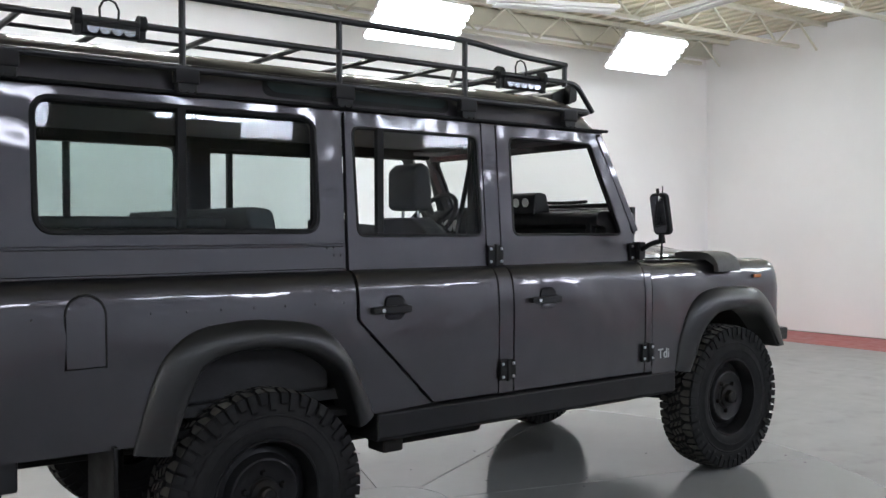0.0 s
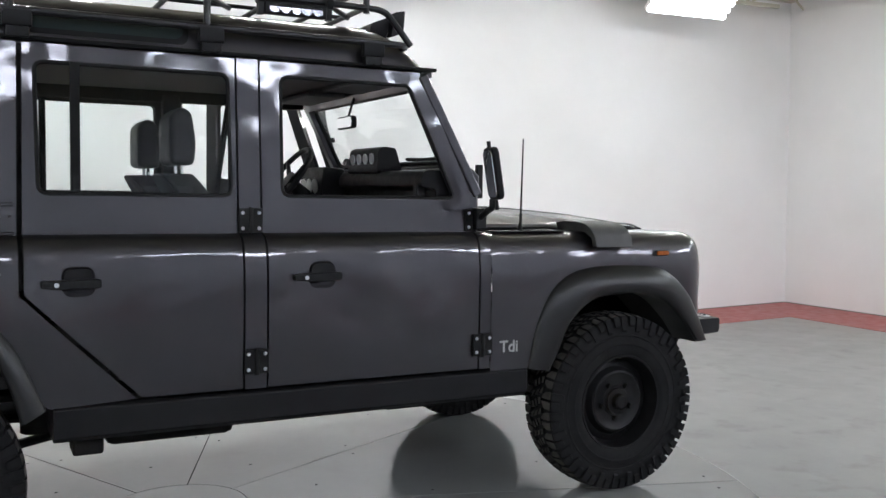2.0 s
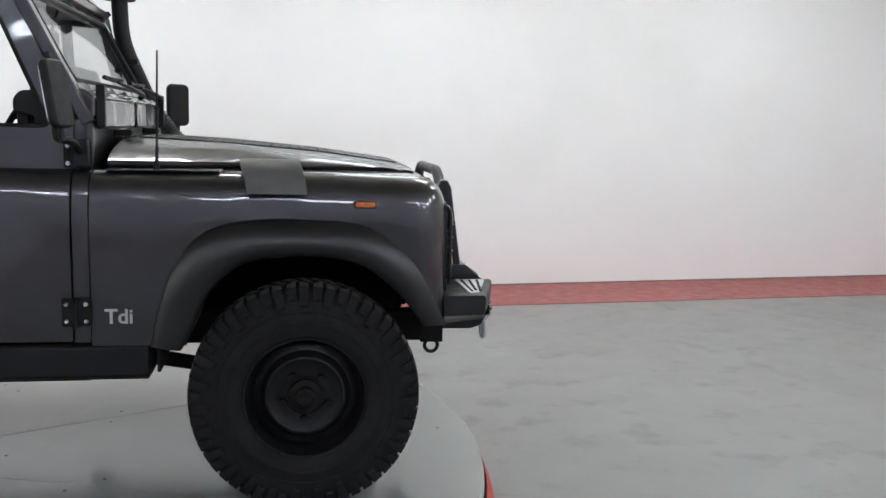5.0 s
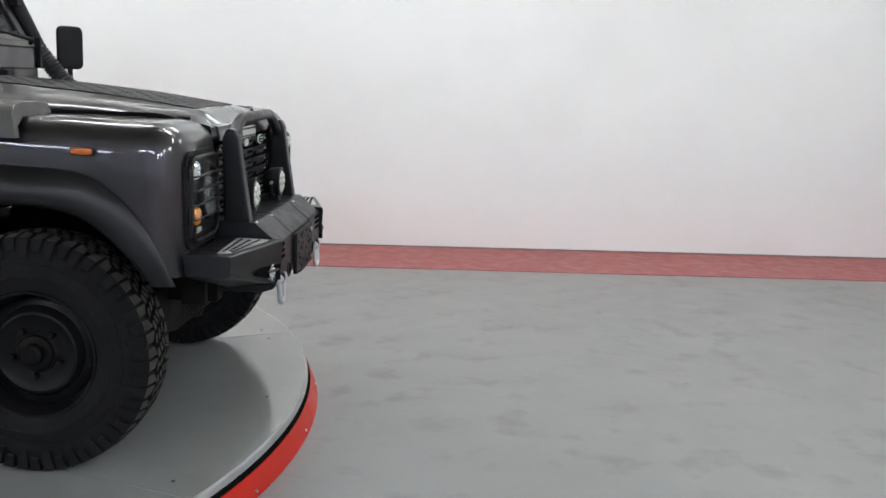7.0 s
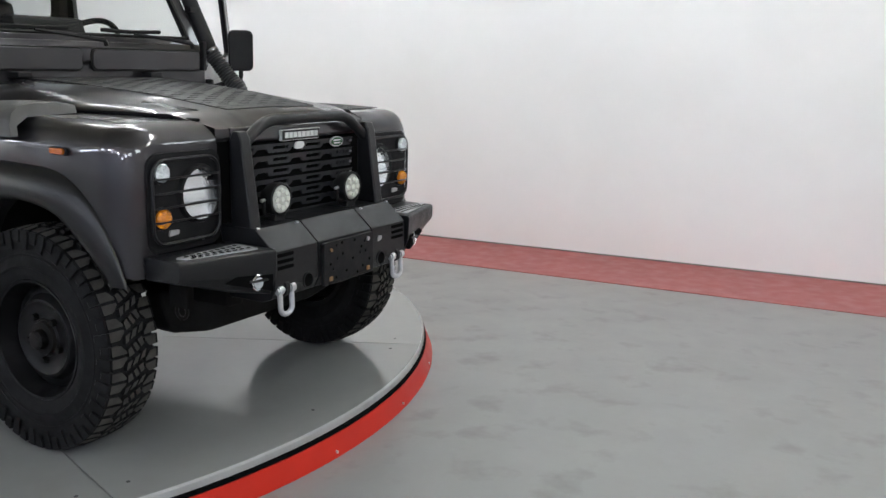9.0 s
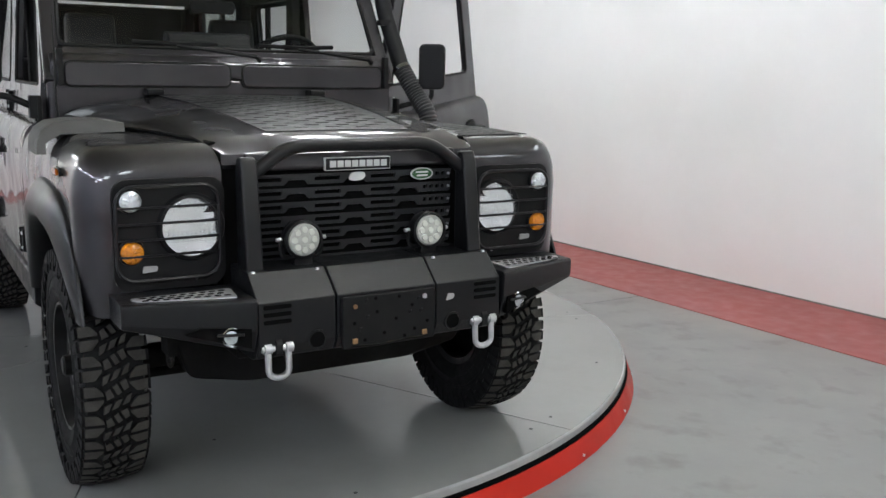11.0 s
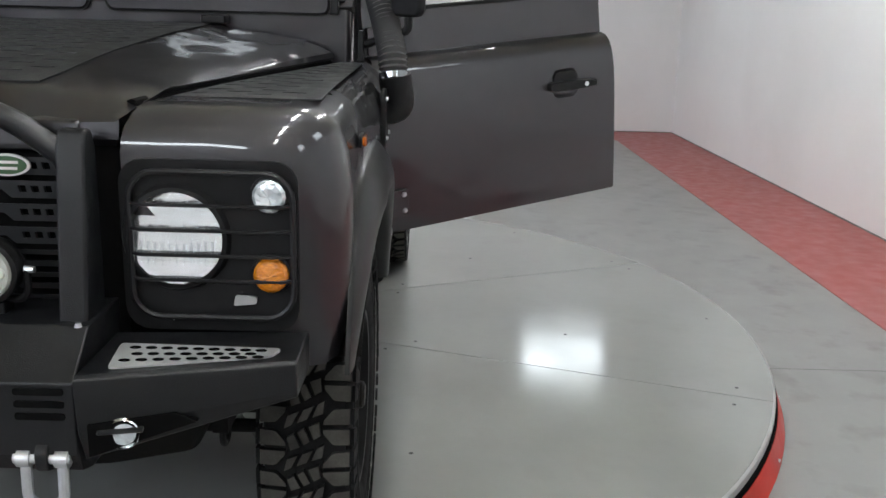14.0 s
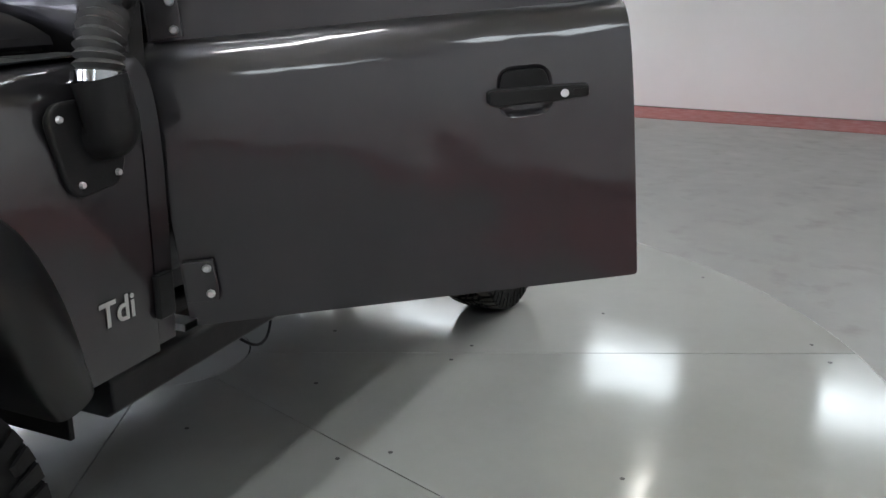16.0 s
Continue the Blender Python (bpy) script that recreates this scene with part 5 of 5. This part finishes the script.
    for a in (0.5,):
        ring = [(0.166 + dr, a + da) for dr, da in ((-0.009, -0.10), (0.006, -0.13), (0.010, 0.0), (0.006, 0.13), (-0.009, 0.10))]
        vs = [slot.verts.new((r * math.cos(b), 0.0395 - (r - 0.158) * 0.42, r * math.sin(b))) for r, b in ring]
        slot.faces.new(vs)
    bmesh.ops.recalc_face_normals(slot, faces=slot.faces)
    out["slot"] = mesh_of("wheel_slot", slot, M_JOINT, 0)
    out["hub"] = mesh_of("hub", lathe([(0.0, 0.128), (0.026, 0.126), (0.034, 0.118), (0.036, 0.085), (0.058, 0.082), (0.062, 0.066), (0.0, 0.05)], "y", 28), M_HUB)
    out["nut"] = mesh_of("wheel_nut", cyl((0, 0.058, 0), (0, 0.084, 0), 0.0135, 0.011, 6), M_HUB, 0)
    return out


WM = wheel_meshes()
for key in ("tyre", "tread", "rim", "disc", "slot", "hub", "nut"):
    for v in WM[key].vertices:
        v.co.y *= 0.74
for x in (1.397, -1.397):
    for s in (-1, 1):
        w = part("wheel", WM["disc"], None, car, "black steel wheel with chunky all-terrain tyre", at=LEVEL @ pose(x, s * 0.742, WR * 0.972, 0, 17 * s + 30 * (x > 0), 0 if s > 0 else 180) @ Matrix.Diagonal((0.972, 1, 0.972, 1)))
        for nm, key in (("rim", "rim"), ("tyre", "tyre"), ("tread", "tread"), ("hub", "hub")):
            part(nm, WM[key], None, w)
        for k in range(4):
            part("wheel_slot", WM["slot"], None, w, at=pose(0, 0, 0, 0, 90 * k, 0))
        for k in range(5):
            a = k * math.tau / 5
            part("wheel_nut", WM["nut"], None, w, at=pose(0.083 * math.cos(a), 0, 0.083 * math.sin(a)))

# ---- underside ----
for s in (-1, 1):
    bm = box((-2.25, s * 0.36 - 0.04, 0.50), (1.88, s * 0.36 + 0.04, 0.62))
    part("chassis_rail", bm, M_UNDER, car, bevel=0.01)
    for x in (1.05, -1.85, -0.95):
        part("spring_seat", cyl((x if x < 1 else 1.30, s * 0.45, 0.44), (x if x < 1 else 1.30, s * 0.45, 0.66), 0.055, seg=16), M_UNDER, car)
    part("radius_arm", tube([(1.30, s * 0.42, 0.38), (0.80, s * 0.40, 0.46), (0.45, s * 0.36, 0.53)], 0.028, 8), M_UNDER, car)
    part("trailing_arm", tube([(-1.30, s * 0.52, 0.36), (-0.65, s * 0.42, 0.46)], 0.018, 8), M_UNDER, car)
    part("tow_eye", tube([(1.86 + 0.024 * math.cos(a), s * 0.60, 0.530 + 0.024 * math.sin(a)) for a in [k * math.tau / 14 for k in range(14)]], 0.007, 8, closed=True), M_HUB, car)
    part("lashing_bracket", box((1.82, s * 0.60 - 0.015, 0.545), (1.90, s * 0.60 + 0.015, 0.64)), M_UNDER, car)
for x in (1.397, -1.397):
    part("axle", cyl((x, -0.64, 0.388), (x, 0.64, 0.388), 0.045, seg=16), M_UNDER, car, at=LEVEL)
    part("differential", lathe([(0.0, -0.12), (0.06, -0.11), (0.12, -0.06), (0.135, 0.0), (0.12, 0.06), (0.06, 0.10), (0.0, 0.11)], "y", 24), M_UNDER, car, at=LEVEL @ pose(x, -0.20 if x > 0 else 0.10, 0.40) @ Matrix.Scale(0.66, 4))
part("steering_guard", extrude_poly(rounded([(-0.55, 0.56), (-0.50, 0.40), (-0.30, 0.36), (0.30, 0.36), (0.50, 0.40), (0.55, 0.56)], 0.03), "x", 1.62, 1.70), M_UNDER, car, bevel=0.01)
part("track_rod", cyl((1.55, -0.60, 0.39), (1.55, 0.60, 0.39), 0.016, seg=10), M_UNDER, car)
part("gearbox", box((-0.30, -0.20, 0.42), (0.95, 0.20, 0.72)), M_UNDER, car, bevel=0.05)
part("exhaust", tube(fillet([(0.6, -0.25, 0.50), (-0.4, -0.30, 0.46), (-0.9, -0.30, 0.47), (-2.2, -0.42, 0.52)], 0.1), 0.03, 10), M_UNDER, car)
part("silencer", tube([(-0.75, -0.30, 0.455), (-0.25, -0.30, 0.455)], 0.085, 16), M_UNDER, car)
part("body_mount", box((-0.86, -0.78, 0.42), (-0.76, -0.66, 0.50)), M_UNDER, car, bevel=0.01)
part("cross_member", extrude_poly(rounded([(-0.62, 0.50), (-0.50, 0.405), (0.50, 0.405), (0.62, 0.50), (0.62, 0.56), (-0.62, 0.56)], 0.03), "x", 0.10, 0.36), M_UNDER, car, bevel=0.01)
# box added under the body to darken the deck below
part("added_underbody_box", box((-0.75, -0.74, 0.43), (-0.30, -0.40, 0.60)), M_UNDER, car, bevel=0.03)
part("battery_box", box((0.30, -0.74, 0.455), (0.70, -0.45, 0.60)), M_UNDER, car, bevel=0.015)
part("underfloor", box((-2.30, -0.78, 0.60), (0.90, 0.78, 0.625)), M_UNDER, car)
part("sump", box((1.0, -0.20, 0.50), (1.80, 0.20, 0.80)), M_UNDER, car, bevel=0.05)
part("cable_loop", tube(fillet([(0.30, 0.60, 0.50), (0.18, 0.66, 0.36), (0.05, 0.62, 0.33), (-0.10, 0.55, 0.48)], 0.08), 0.004, 6), M_SEAL, car)
part("tow_bracket", box((-2.30, -0.50, 0.34), (-2.22, -0.42, 0.62)), M_HUB, car, bevel=0.008)

# ---- mirrors ----
def mirror(m, flip, parent):
    b = part("door_mirror", extrude_poly(rrect(-0.062, 0.062, 0.0, 0.205, 0.028), "x", -0.012, 0.018), M_PLASTIC, parent, "black rounded door mirror", bevel=0.010, at=m)
    part("mirror_glass", extrude_poly(rrect(-0.051, 0.051, 0.012, 0.193, 0.022), "x", -0.0155, -0.0125), M_MIRROR, b)
    part("mirror_clamp", cyl((-0.002, 0, -0.04), (-0.002, 0, 0.228 if flip > 0 else 0.19), 0.008, seg=10), M_PLASTIC, b)
    return b


mirror(pose(0.672, -0.945, 1.298, 0, -9, -12), 1, car)
part("mirror_arm", tube(fillet([(0.690, -0.775, 1.215), (0.685, -0.86, 1.255), (0.655, -0.945, 1.268), (0.655, -0.945, 1.30)], 0.03), 0.013, 10), M_PLASTIC, car)
part("mirror_bracket", box((0.665, -0.80, 1.175), (0.715, -0.755, 1.262)), M_PLASTIC, car, bevel=0.006)
mirror(pose(0.786, 0.907, 1.300, 0, 0, -45), -1, car)
part("mirror_arm", tube(fillet([(0.700, 0.775, 1.215), (0.75, 0.84, 1.240), (0.786, 0.907, 1.262), (0.786, 0.907, 1.30)], 0.03), 0.012, 10), M_PLASTIC, car)

# ---- raised air intake on the left side ----
sn = part("snorkel", extrude_poly(rounded([(0.774, 0.985), (0.794, 0.950), (0.888, 0.942), (0.911, 0.965), (0.940, 1.080), (0.920, 1.106), (0.777, 1.106)], 0.015), "y", 0.836, 0.852), M_PLASTIC, car, "black raised air intake with ribbed hose", bevel=0.006)
part("elbow", tube(fillet([(0.824, 0.835, 1.040), (0.830, 0.885, 1.050), (0.840, 0.872, 1.140)], 0.05, 6), 0.046, 16), M_PLASTIC, sn)
dots("flange_screw", [((x, 0.851, z), (x, 0.858, z)) for x, z in ((0.916, 1.080), (0.883, 0.966), (0.798, 0.972), (0.797, 1.086))], 0.007, 0.005, M_ZINC, sn)
path = smooth_line([(0.840, 0.870, 1.130), (0.818, 0.862, 1.200), (0.755, 0.842, 1.275), (0.712, 0.822, 1.340), (0.672, 0.806, 1.395)], 90)
part("ribbed_hose", tube(path, 0.04, 18, radii=[0.0385 + 0.0042 * math.cos(k * math.tau / 4) for k in range(90)]), M_HOSE, sn, "grey ribbed hose")
for k in (2, 87):
    p, q = path[k], path[min(89, k + 2)] if k < 80 else path[k - 2]
    d = (q - p).normalized() * 0.009
    part("hose_clip", cyl(p - d, p + d, 0.0432, seg=24), M_CELL, sn)
part("riser", tube(fillet([(0.682, 0.808, 1.380), (0.552, 0.764, 1.69), (0.545, 0.762, 1.90)], 0.09, 6), 0.038, 16), M_PLASTIC, sn)
part("intake_cap", lathe([(0.0, 0.0), (0.044, 0.0), (0.072, -0.004), (0.075, 0.004), (0.072, 0.040), (0.060, 0.050), (0.056, 0.085), (0.046, 0.118), (0.026, 0.134), (0.0, 0.138)], "z", 28), M_PLASTIC, sn, "mushroom-shaped intake cap", at=pose(0.545, 0.762, 1.885))
part("pillar_clamp", box((0.59, 0.72, 1.585), (0.63, 0.775, 1.61)), M_PLASTIC, sn)

# ---- roof rack ----
rack = part("roof_rack", tube(fillet([(-2.32, -0.735, 1.893), (0.388, -0.735, 1.893), (0.395, -0.60, 1.893), (0.395, 0.60, 1.893), (0.388, 0.735, 1.893), (-2.32, 0.735, 1.893)], 0.06), 0.0135, 10), M_TUBING, car, "long black tubular roof rack")
for s in (-1, 1):
    y = s * 0.735
    part("rack_rail", tube(fillet([(-2.32, y, 2.022), (0.20, y, 2.022), (0.285, y, 2.018), (0.394, y, 1.893)], 0.05), 0.0125, 10), M_TUBING, rack)
    part("rack_rail", tube(fillet([(-2.32, y, 2.146), (-0.395, y, 2.146), (-0.08, y, 2.112), (0.215, y, 2.102)], 0.10), 0.0135, 10), M_TUBING, rack)
    for x, z in ((-2.28, 2.146), (-1.67, 2.146), (-1.032, 2.146), (-0.40, 2.144), (0.205, 2.102)):
        part("rack_post", cyl((x, y, 1.893 if x < 0.1 else 2.0), (x, y, z), 0.0125, seg=10), M_TUBING, rack)
    for x in (-2.25, -1.655, -1.01, -0.385, 0.235):
        ft = part("rack_foot", extrude_poly([(s * 0.712, 1.838), (s * 0.745, 1.838), (s * 0.750, 1.852), (s * 0.748, 1.895), (s * 0.722, 1.900)], "x", x - 0.045, x + 0.045), M_PLASTIC, rack, bevel=0.006)
        part("gutter_clamp", box((x - 0.036, s * 0.708, 1.804), (x + 0.036, s * 0.746, 1.840)), M_PLASTIC, ft, bevel=0.004)
        dots("clamp_bolt", [((x + dx, s * 0.742, 1.811), (x + dx, s * 0.752, 1.811)) for dx in (-0.028, 0, 0.028)], 0.005, 0.005, M_HUB, ft)
for x in (-2.2, -1.9, -1.55, -1.2, -0.85, -0.5, -0.15, 0.2):
    part("rack_crossbar", cyl((x, -0.735, 2.020), (x, 0.735, 2.020), 0.011, seg=8), M_TUBING, rack)
for y in (-0.45, -0.15, 0.15, 0.45):
    part("rack_crossbar", cyl((-2.3, y, 2.031), (0.24, y, 2.031), 0.008, seg=8), M_TUBING, rack)
part("rack_crossbar", cyl((0.215, -0.735, 2.102), (0.215, 0.735, 2.102), 0.0125, seg=10), M_TUBING, rack)
for s in (-1, 1):
    part("rack_brace", cyl((0.05, s * 0.735, 2.020), (0.22, s * 0.50, 2.022), 0.011, seg=8), M_TUBING, rack)
    part("rack_brace", cyl((-0.45, s * 0.735, 2.022), (-0.25, s * 0.45, 2.022), 0.011, seg=8), M_TUBING, rack)


def light_bar(x0, x1, y, z, s, cells):
    """A side-facing LED bar clamped to the rack's rail."""
    lb = part("light_bar", extrude_poly(rounded([(s * (abs(y) - 0.03), z - 0.024), (s * (abs(y) + 0.02), z - 0.028), (s * (abs(y) + 0.026), z + 0.020), (s * (abs(y) - 0.03), z + 0.024)], 0.01), "x", x0, x1), M_PLASTIC, rack, "short LED work light bar", bevel=0.004)
    part("light_bar_lens", box((x0 + 0.012, s * (abs(y) + 0.020), z - 0.022), (x1 - 0.012, s * (abs(y) + 0.027), z + 0.016)), M_CLEAR, lb)
    step = (x1 - x0 - 0.03) / cells
    for k in range(cells):
        cx = x0 + 0.015 + step * (k + 0.5)
        part("led_cell", lathe([(0.020, 0.0), (0.012, -0.012), (0.0, -0.014)], "y", 16, closed=False), M_CELL, lb, at=pose(cx, s * (abs(y) + 0.0235), z - 0.003, 0, 0, 0 if s > 0 else 180))
    for x in (x0 - 0.012, x1 + 0.012):
        part("bar_clamp", cyl((x - 0.012, y, 2.022), (x + 0.012, y, 2.022), 0.030, seg=16), M_PLASTIC, lb)
        part("clamp_bracket", box((x - 0.010, s * (abs(y) - 0.012), z - 0.03), (x + 0.010, s * (abs(y) + 0.016), 2.030)), M_PLASTIC, lb)
    mid = (x0 + x1) / 2
    part("cable_loop", tube([(mid - 0.03, y, 2.025), (mid - 0.032, y, 2.06), (mid - 0.02, y, 2.084), (mid, y, 2.092), (mid + 0.02, y, 2.084), (mid + 0.032, y, 2.06), (mid + 0.03, y, 2.025)], 0.004, 6), M_SEAL, lb)


light_bar(-2.02, -1.83, -0.745, 1.993, -1, 4)
light_bar(-0.20, 0.035, -0.745, 1.985, -1, 5)
light_bar(-2.02, -1.83, 0.745, 1.993, 1, 4)
fb = part("front_light_bar", extrude_poly(rounded([(0.285, 1.925), (0.365, 1.925), (0.385, 2.035), (0.30, 2.000)], 0.012), "y", -0.56, 0.56), M_PLASTIC, rack, "wide black LED light bar", bevel=0.004)
part("light_bar_lens", box((0.372, -0.54, 1.94), (0.385, 0.54, 2.02)), M_CLEAR, fb)
for s in (-1, 1):
    part("light_bar_end", extrude_poly(rounded([(0.37, 1.945), (0.425, 1.965), (0.432, 2.055), (0.385, 2.045)], 0.008), "y", s * 0.555, s * 0.60), M_PLASTIC, fb, bevel=0.004)

# ---- cabin ----
part("cabin_floor", box((-2.28, -0.74, 0.66), (0.62, 0.74, 0.70)), M_TRIM, car)
part("headlining", extrude_poly([(-0.66, 1.800), (0.66, 1.800), (0.60, 1.92), (-0.60, 1.92)], "x", REAR + 0.05, 0.30), M_LINER, car)
part("cant_rail", box((REAR + 0.05, -0.672, 1.745), (0.42, -0.630, 1.80)), M_TRIM, car)
part("cant_rail", box((REAR + 0.05, 0.630, 1.745), (0.42, 0.672, 1.80)), M_TRIM, car)
for s in (-1, 1):
    part("side_locker", box((-2.25, s * 0.36, 0.70), (-1.08, s * 0.735, 1.06)), M_TRIM, car, bevel=0.02)
    part("pillar_trim", box((-1.10, s * 0.61, 1.06), (-0.985, s * 0.672, 1.78)), M_TRIM, car, bevel=0.012)
    part("pillar_trim", box((-0.30, s * 0.62, 1.06), (-0.215, s * 0.672, 1.78)), M_TRIM, car, bevel=0.012)
    part("pillar_trim", box((-2.31, s * 0.61, 1.06), (-2.18, s * 0.672, 1.78)), M_TRIM, car, bevel=0.012)
    part("seat_belt", tube([(-0.30, s * 0.66, 1.66), (-0.34, s * 0.60, 1.30), (-0.36, s * 0.55, 1.05)], 0.012, 6), M_SEAL, car)


def seat(x, y):
    b = part("seat_cushion", box((x, y - 0.245, 0.86), (x + 0.50, y + 0.245, 1.02)), M_VINYL, car, "black vinyl front seat", bevel=0.05)
    bm = loft([[(x - 0.20 + 0.26 * (1 - q) - d, y + w * (1 - 0.22 * max(0, q - 0.6) / 0.4) * (1 - 0.30 * max(0, q - 0.85) ** 2 / 0.0225), 0.98 + 0.40 * q) for w, d in ((-0.235, 0.0), (-0.20, -0.045), (0.0, -0.03), (0.20, -0.045), (0.235, 0.0), (0.20, 0.075), (0.0, 0.09), (-0.20, 0.075))] for q in (0, 0.2, 0.4, 0.6, 0.75, 0.88, 0.97, 1.0)], True)
    vs = bm.verts[:]
    bm.faces.new(vs[:8])
    bm.faces.new(vs[-8:])
    bmesh.ops.recalc_face_normals(bm, faces=bm.faces)
    part("seat_back", bm, M_VINYL, b, bevel=0.03)
    part("headrest", extrude_poly(rounded([(x - 0.245, 1.415), (x - 0.150, 1.410), (x - 0.142, 1.50), (x - 0.160, 1.615), (x - 0.20, 1.635), (x - 0.245, 1.60)], 0.03), "y", y - 0.118, y + 0.118), M_VINYL, b, bevel=0.025)
    for dy in (-0.06, 0.06):
        part("headrest_post", cyl((x - 0.19, y + dy, 1.36), (x - 0.19, y + dy, 1.43), 0.007, seg=8), M_CHROME, b)


for y in (-0.36, 0.36):
    seat(-0.235, y)
# second row folded low, with its back edge across the car
part("rear_bench", box((-1.30, -0.66, 0.86), (-0.82, 0.66, 1.00)), M_VINYL, car, "black vinyl rear bench", bevel=0.04)
part("rear_backrest", extrude_poly(rounded([(-1.30, 0.98), (-1.20, 0.98), (-1.28, 1.405), (-1.40, 1.415)], 0.03), "y", -0.66, 0.66), M_VINYL, car, bevel=0.03)
part("load_cover", box((-2.22, -0.68, 1.33), (-1.48, 0.68, 1.372)), M_TRIM, car, "rolled dark load cover", bevel=0.015)
part("seat_box", box((-0.42, -0.62, 0.70), (0.28, 0.62, 0.86)), M_TRIM, car, bevel=0.01)
part("dashboard", extrude_poly(rounded([(0.47, 1.05), (0.66, 1.05), (0.66, 1.412), (0.49, 1.415), (0.465, 1.388), (0.465, 1.345), (0.53, 1.335), (0.53, 1.12)], 0.015), "y", -0.70, 0.70), M_PLASTIC, car, "black dashboard with an open shelf", bevel=0.008)
part("grab_rail", box((0.465, -0.66, 1.20), (0.505, -0.62, 1.385)), M_PLASTIC, car, bevel=0.006)
pod = part("switch_pod", extrude_poly(rounded([(0.470, 1.405), (0.600, 1.405), (0.565, 1.518), (0.508, 1.526), (0.480, 1.512)], 0.012), "y", -0.235, 0.120), M_PLASTIC, car, "small gauge pod on the dashboard", bevel=0.006)
for k in range(4):
    part("gauge", lathe([(0.0, 0.0), (0.024, 0.0), (0.024, -0.006), (0.019, -0.006), (0.018, -0.003), (0.0, -0.003)], "x", 20), M_DIAL, pod, at=pose(0.474, -0.170 + k * 0.075, 1.470, 0, -4, 0))
bn = part("instrument_binnacle", extrude_poly(rounded([(0.365, 1.24), (0.50, 1.24), (0.50, 1.43), (0.385, 1.440)], 0.02), "y", 0.22, 0.54), M_PLASTIC, car, bevel=0.008)
for y in (0.30, 0.38, 0.46):
    part("gauge", lathe([(0.0, 0.0), (0.036, 0.0), (0.036, -0.005), (0.0, -0.004)], "x", 20), M_DIAL, bn, at=pose(0.371, y, 1.345, 0, -6, 0))
part("radio_stack", box((0.42, -0.10, 1.14), (0.55, 0.12, 1.30)), M_PLASTIC, car, bevel=0.01)
ctr, ax = Vector((0.245, 0.385, 1.374)), Vector((-0.80, 0, 0.60)).normalized()
u, v = Vector((0, 1, 0)), ax.cross(Vector((0, 1, 0)))
sw = part("steering_wheel", tube([ctr + (u * math.cos(a) + v * math.sin(a)) * 0.19 for a in [k * math.tau / 40 for k in range(40)]], 0.014, 10, closed=True), M_PLASTIC, car, "black four-spoke steering wheel")
for a in (0.35, math.pi - 0.35, math.pi + 0.6, -0.6):
    part("spoke", cyl(ctr - ax * 0.03, ctr + (u * math.cos(a) + v * math.sin(a)) * 0.185, 0.014, 0.011, 8), M_PLASTIC, sw)
part("horn_boss", cyl(ctr - ax * 0.045, ctr - ax * 0.005, 0.05, 0.055, 20), M_PLASTIC, sw)
part("steering_column", cyl(ctr - ax * 0.04, ctr - ax * 0.30, 0.035, seg=12), M_PLASTIC, car)
rm = part("inner_mirror", extrude_poly(rrect(-0.10, 0.10, 1.610, 1.668, 0.02), "x", 0.405, 0.428), M_PLASTIC, car, "framed rear-view mirror", bevel=0.006)
part("mirror_glass", extrude_poly(rrect(-0.092, 0.092, 1.616, 1.662, 0.016), "x", 0.4015, 0.404), M_MIRROR, rm)
part("mirror_stalk", tube([(0.425, 0.0, 1.665), (0.44, 0.0, 1.72), (0.46, 0.0, 1.775)], 0.006, 8), M_PLASTIC, rm)
for s in (-1, 1):
    part("sun_visor", box((0.26, s * 0.10 if s > 0 else -0.58, 1.762), (0.45, 0.58 if s > 0 else -0.10, 1.782)), M_LINER, car, bevel=0.008)
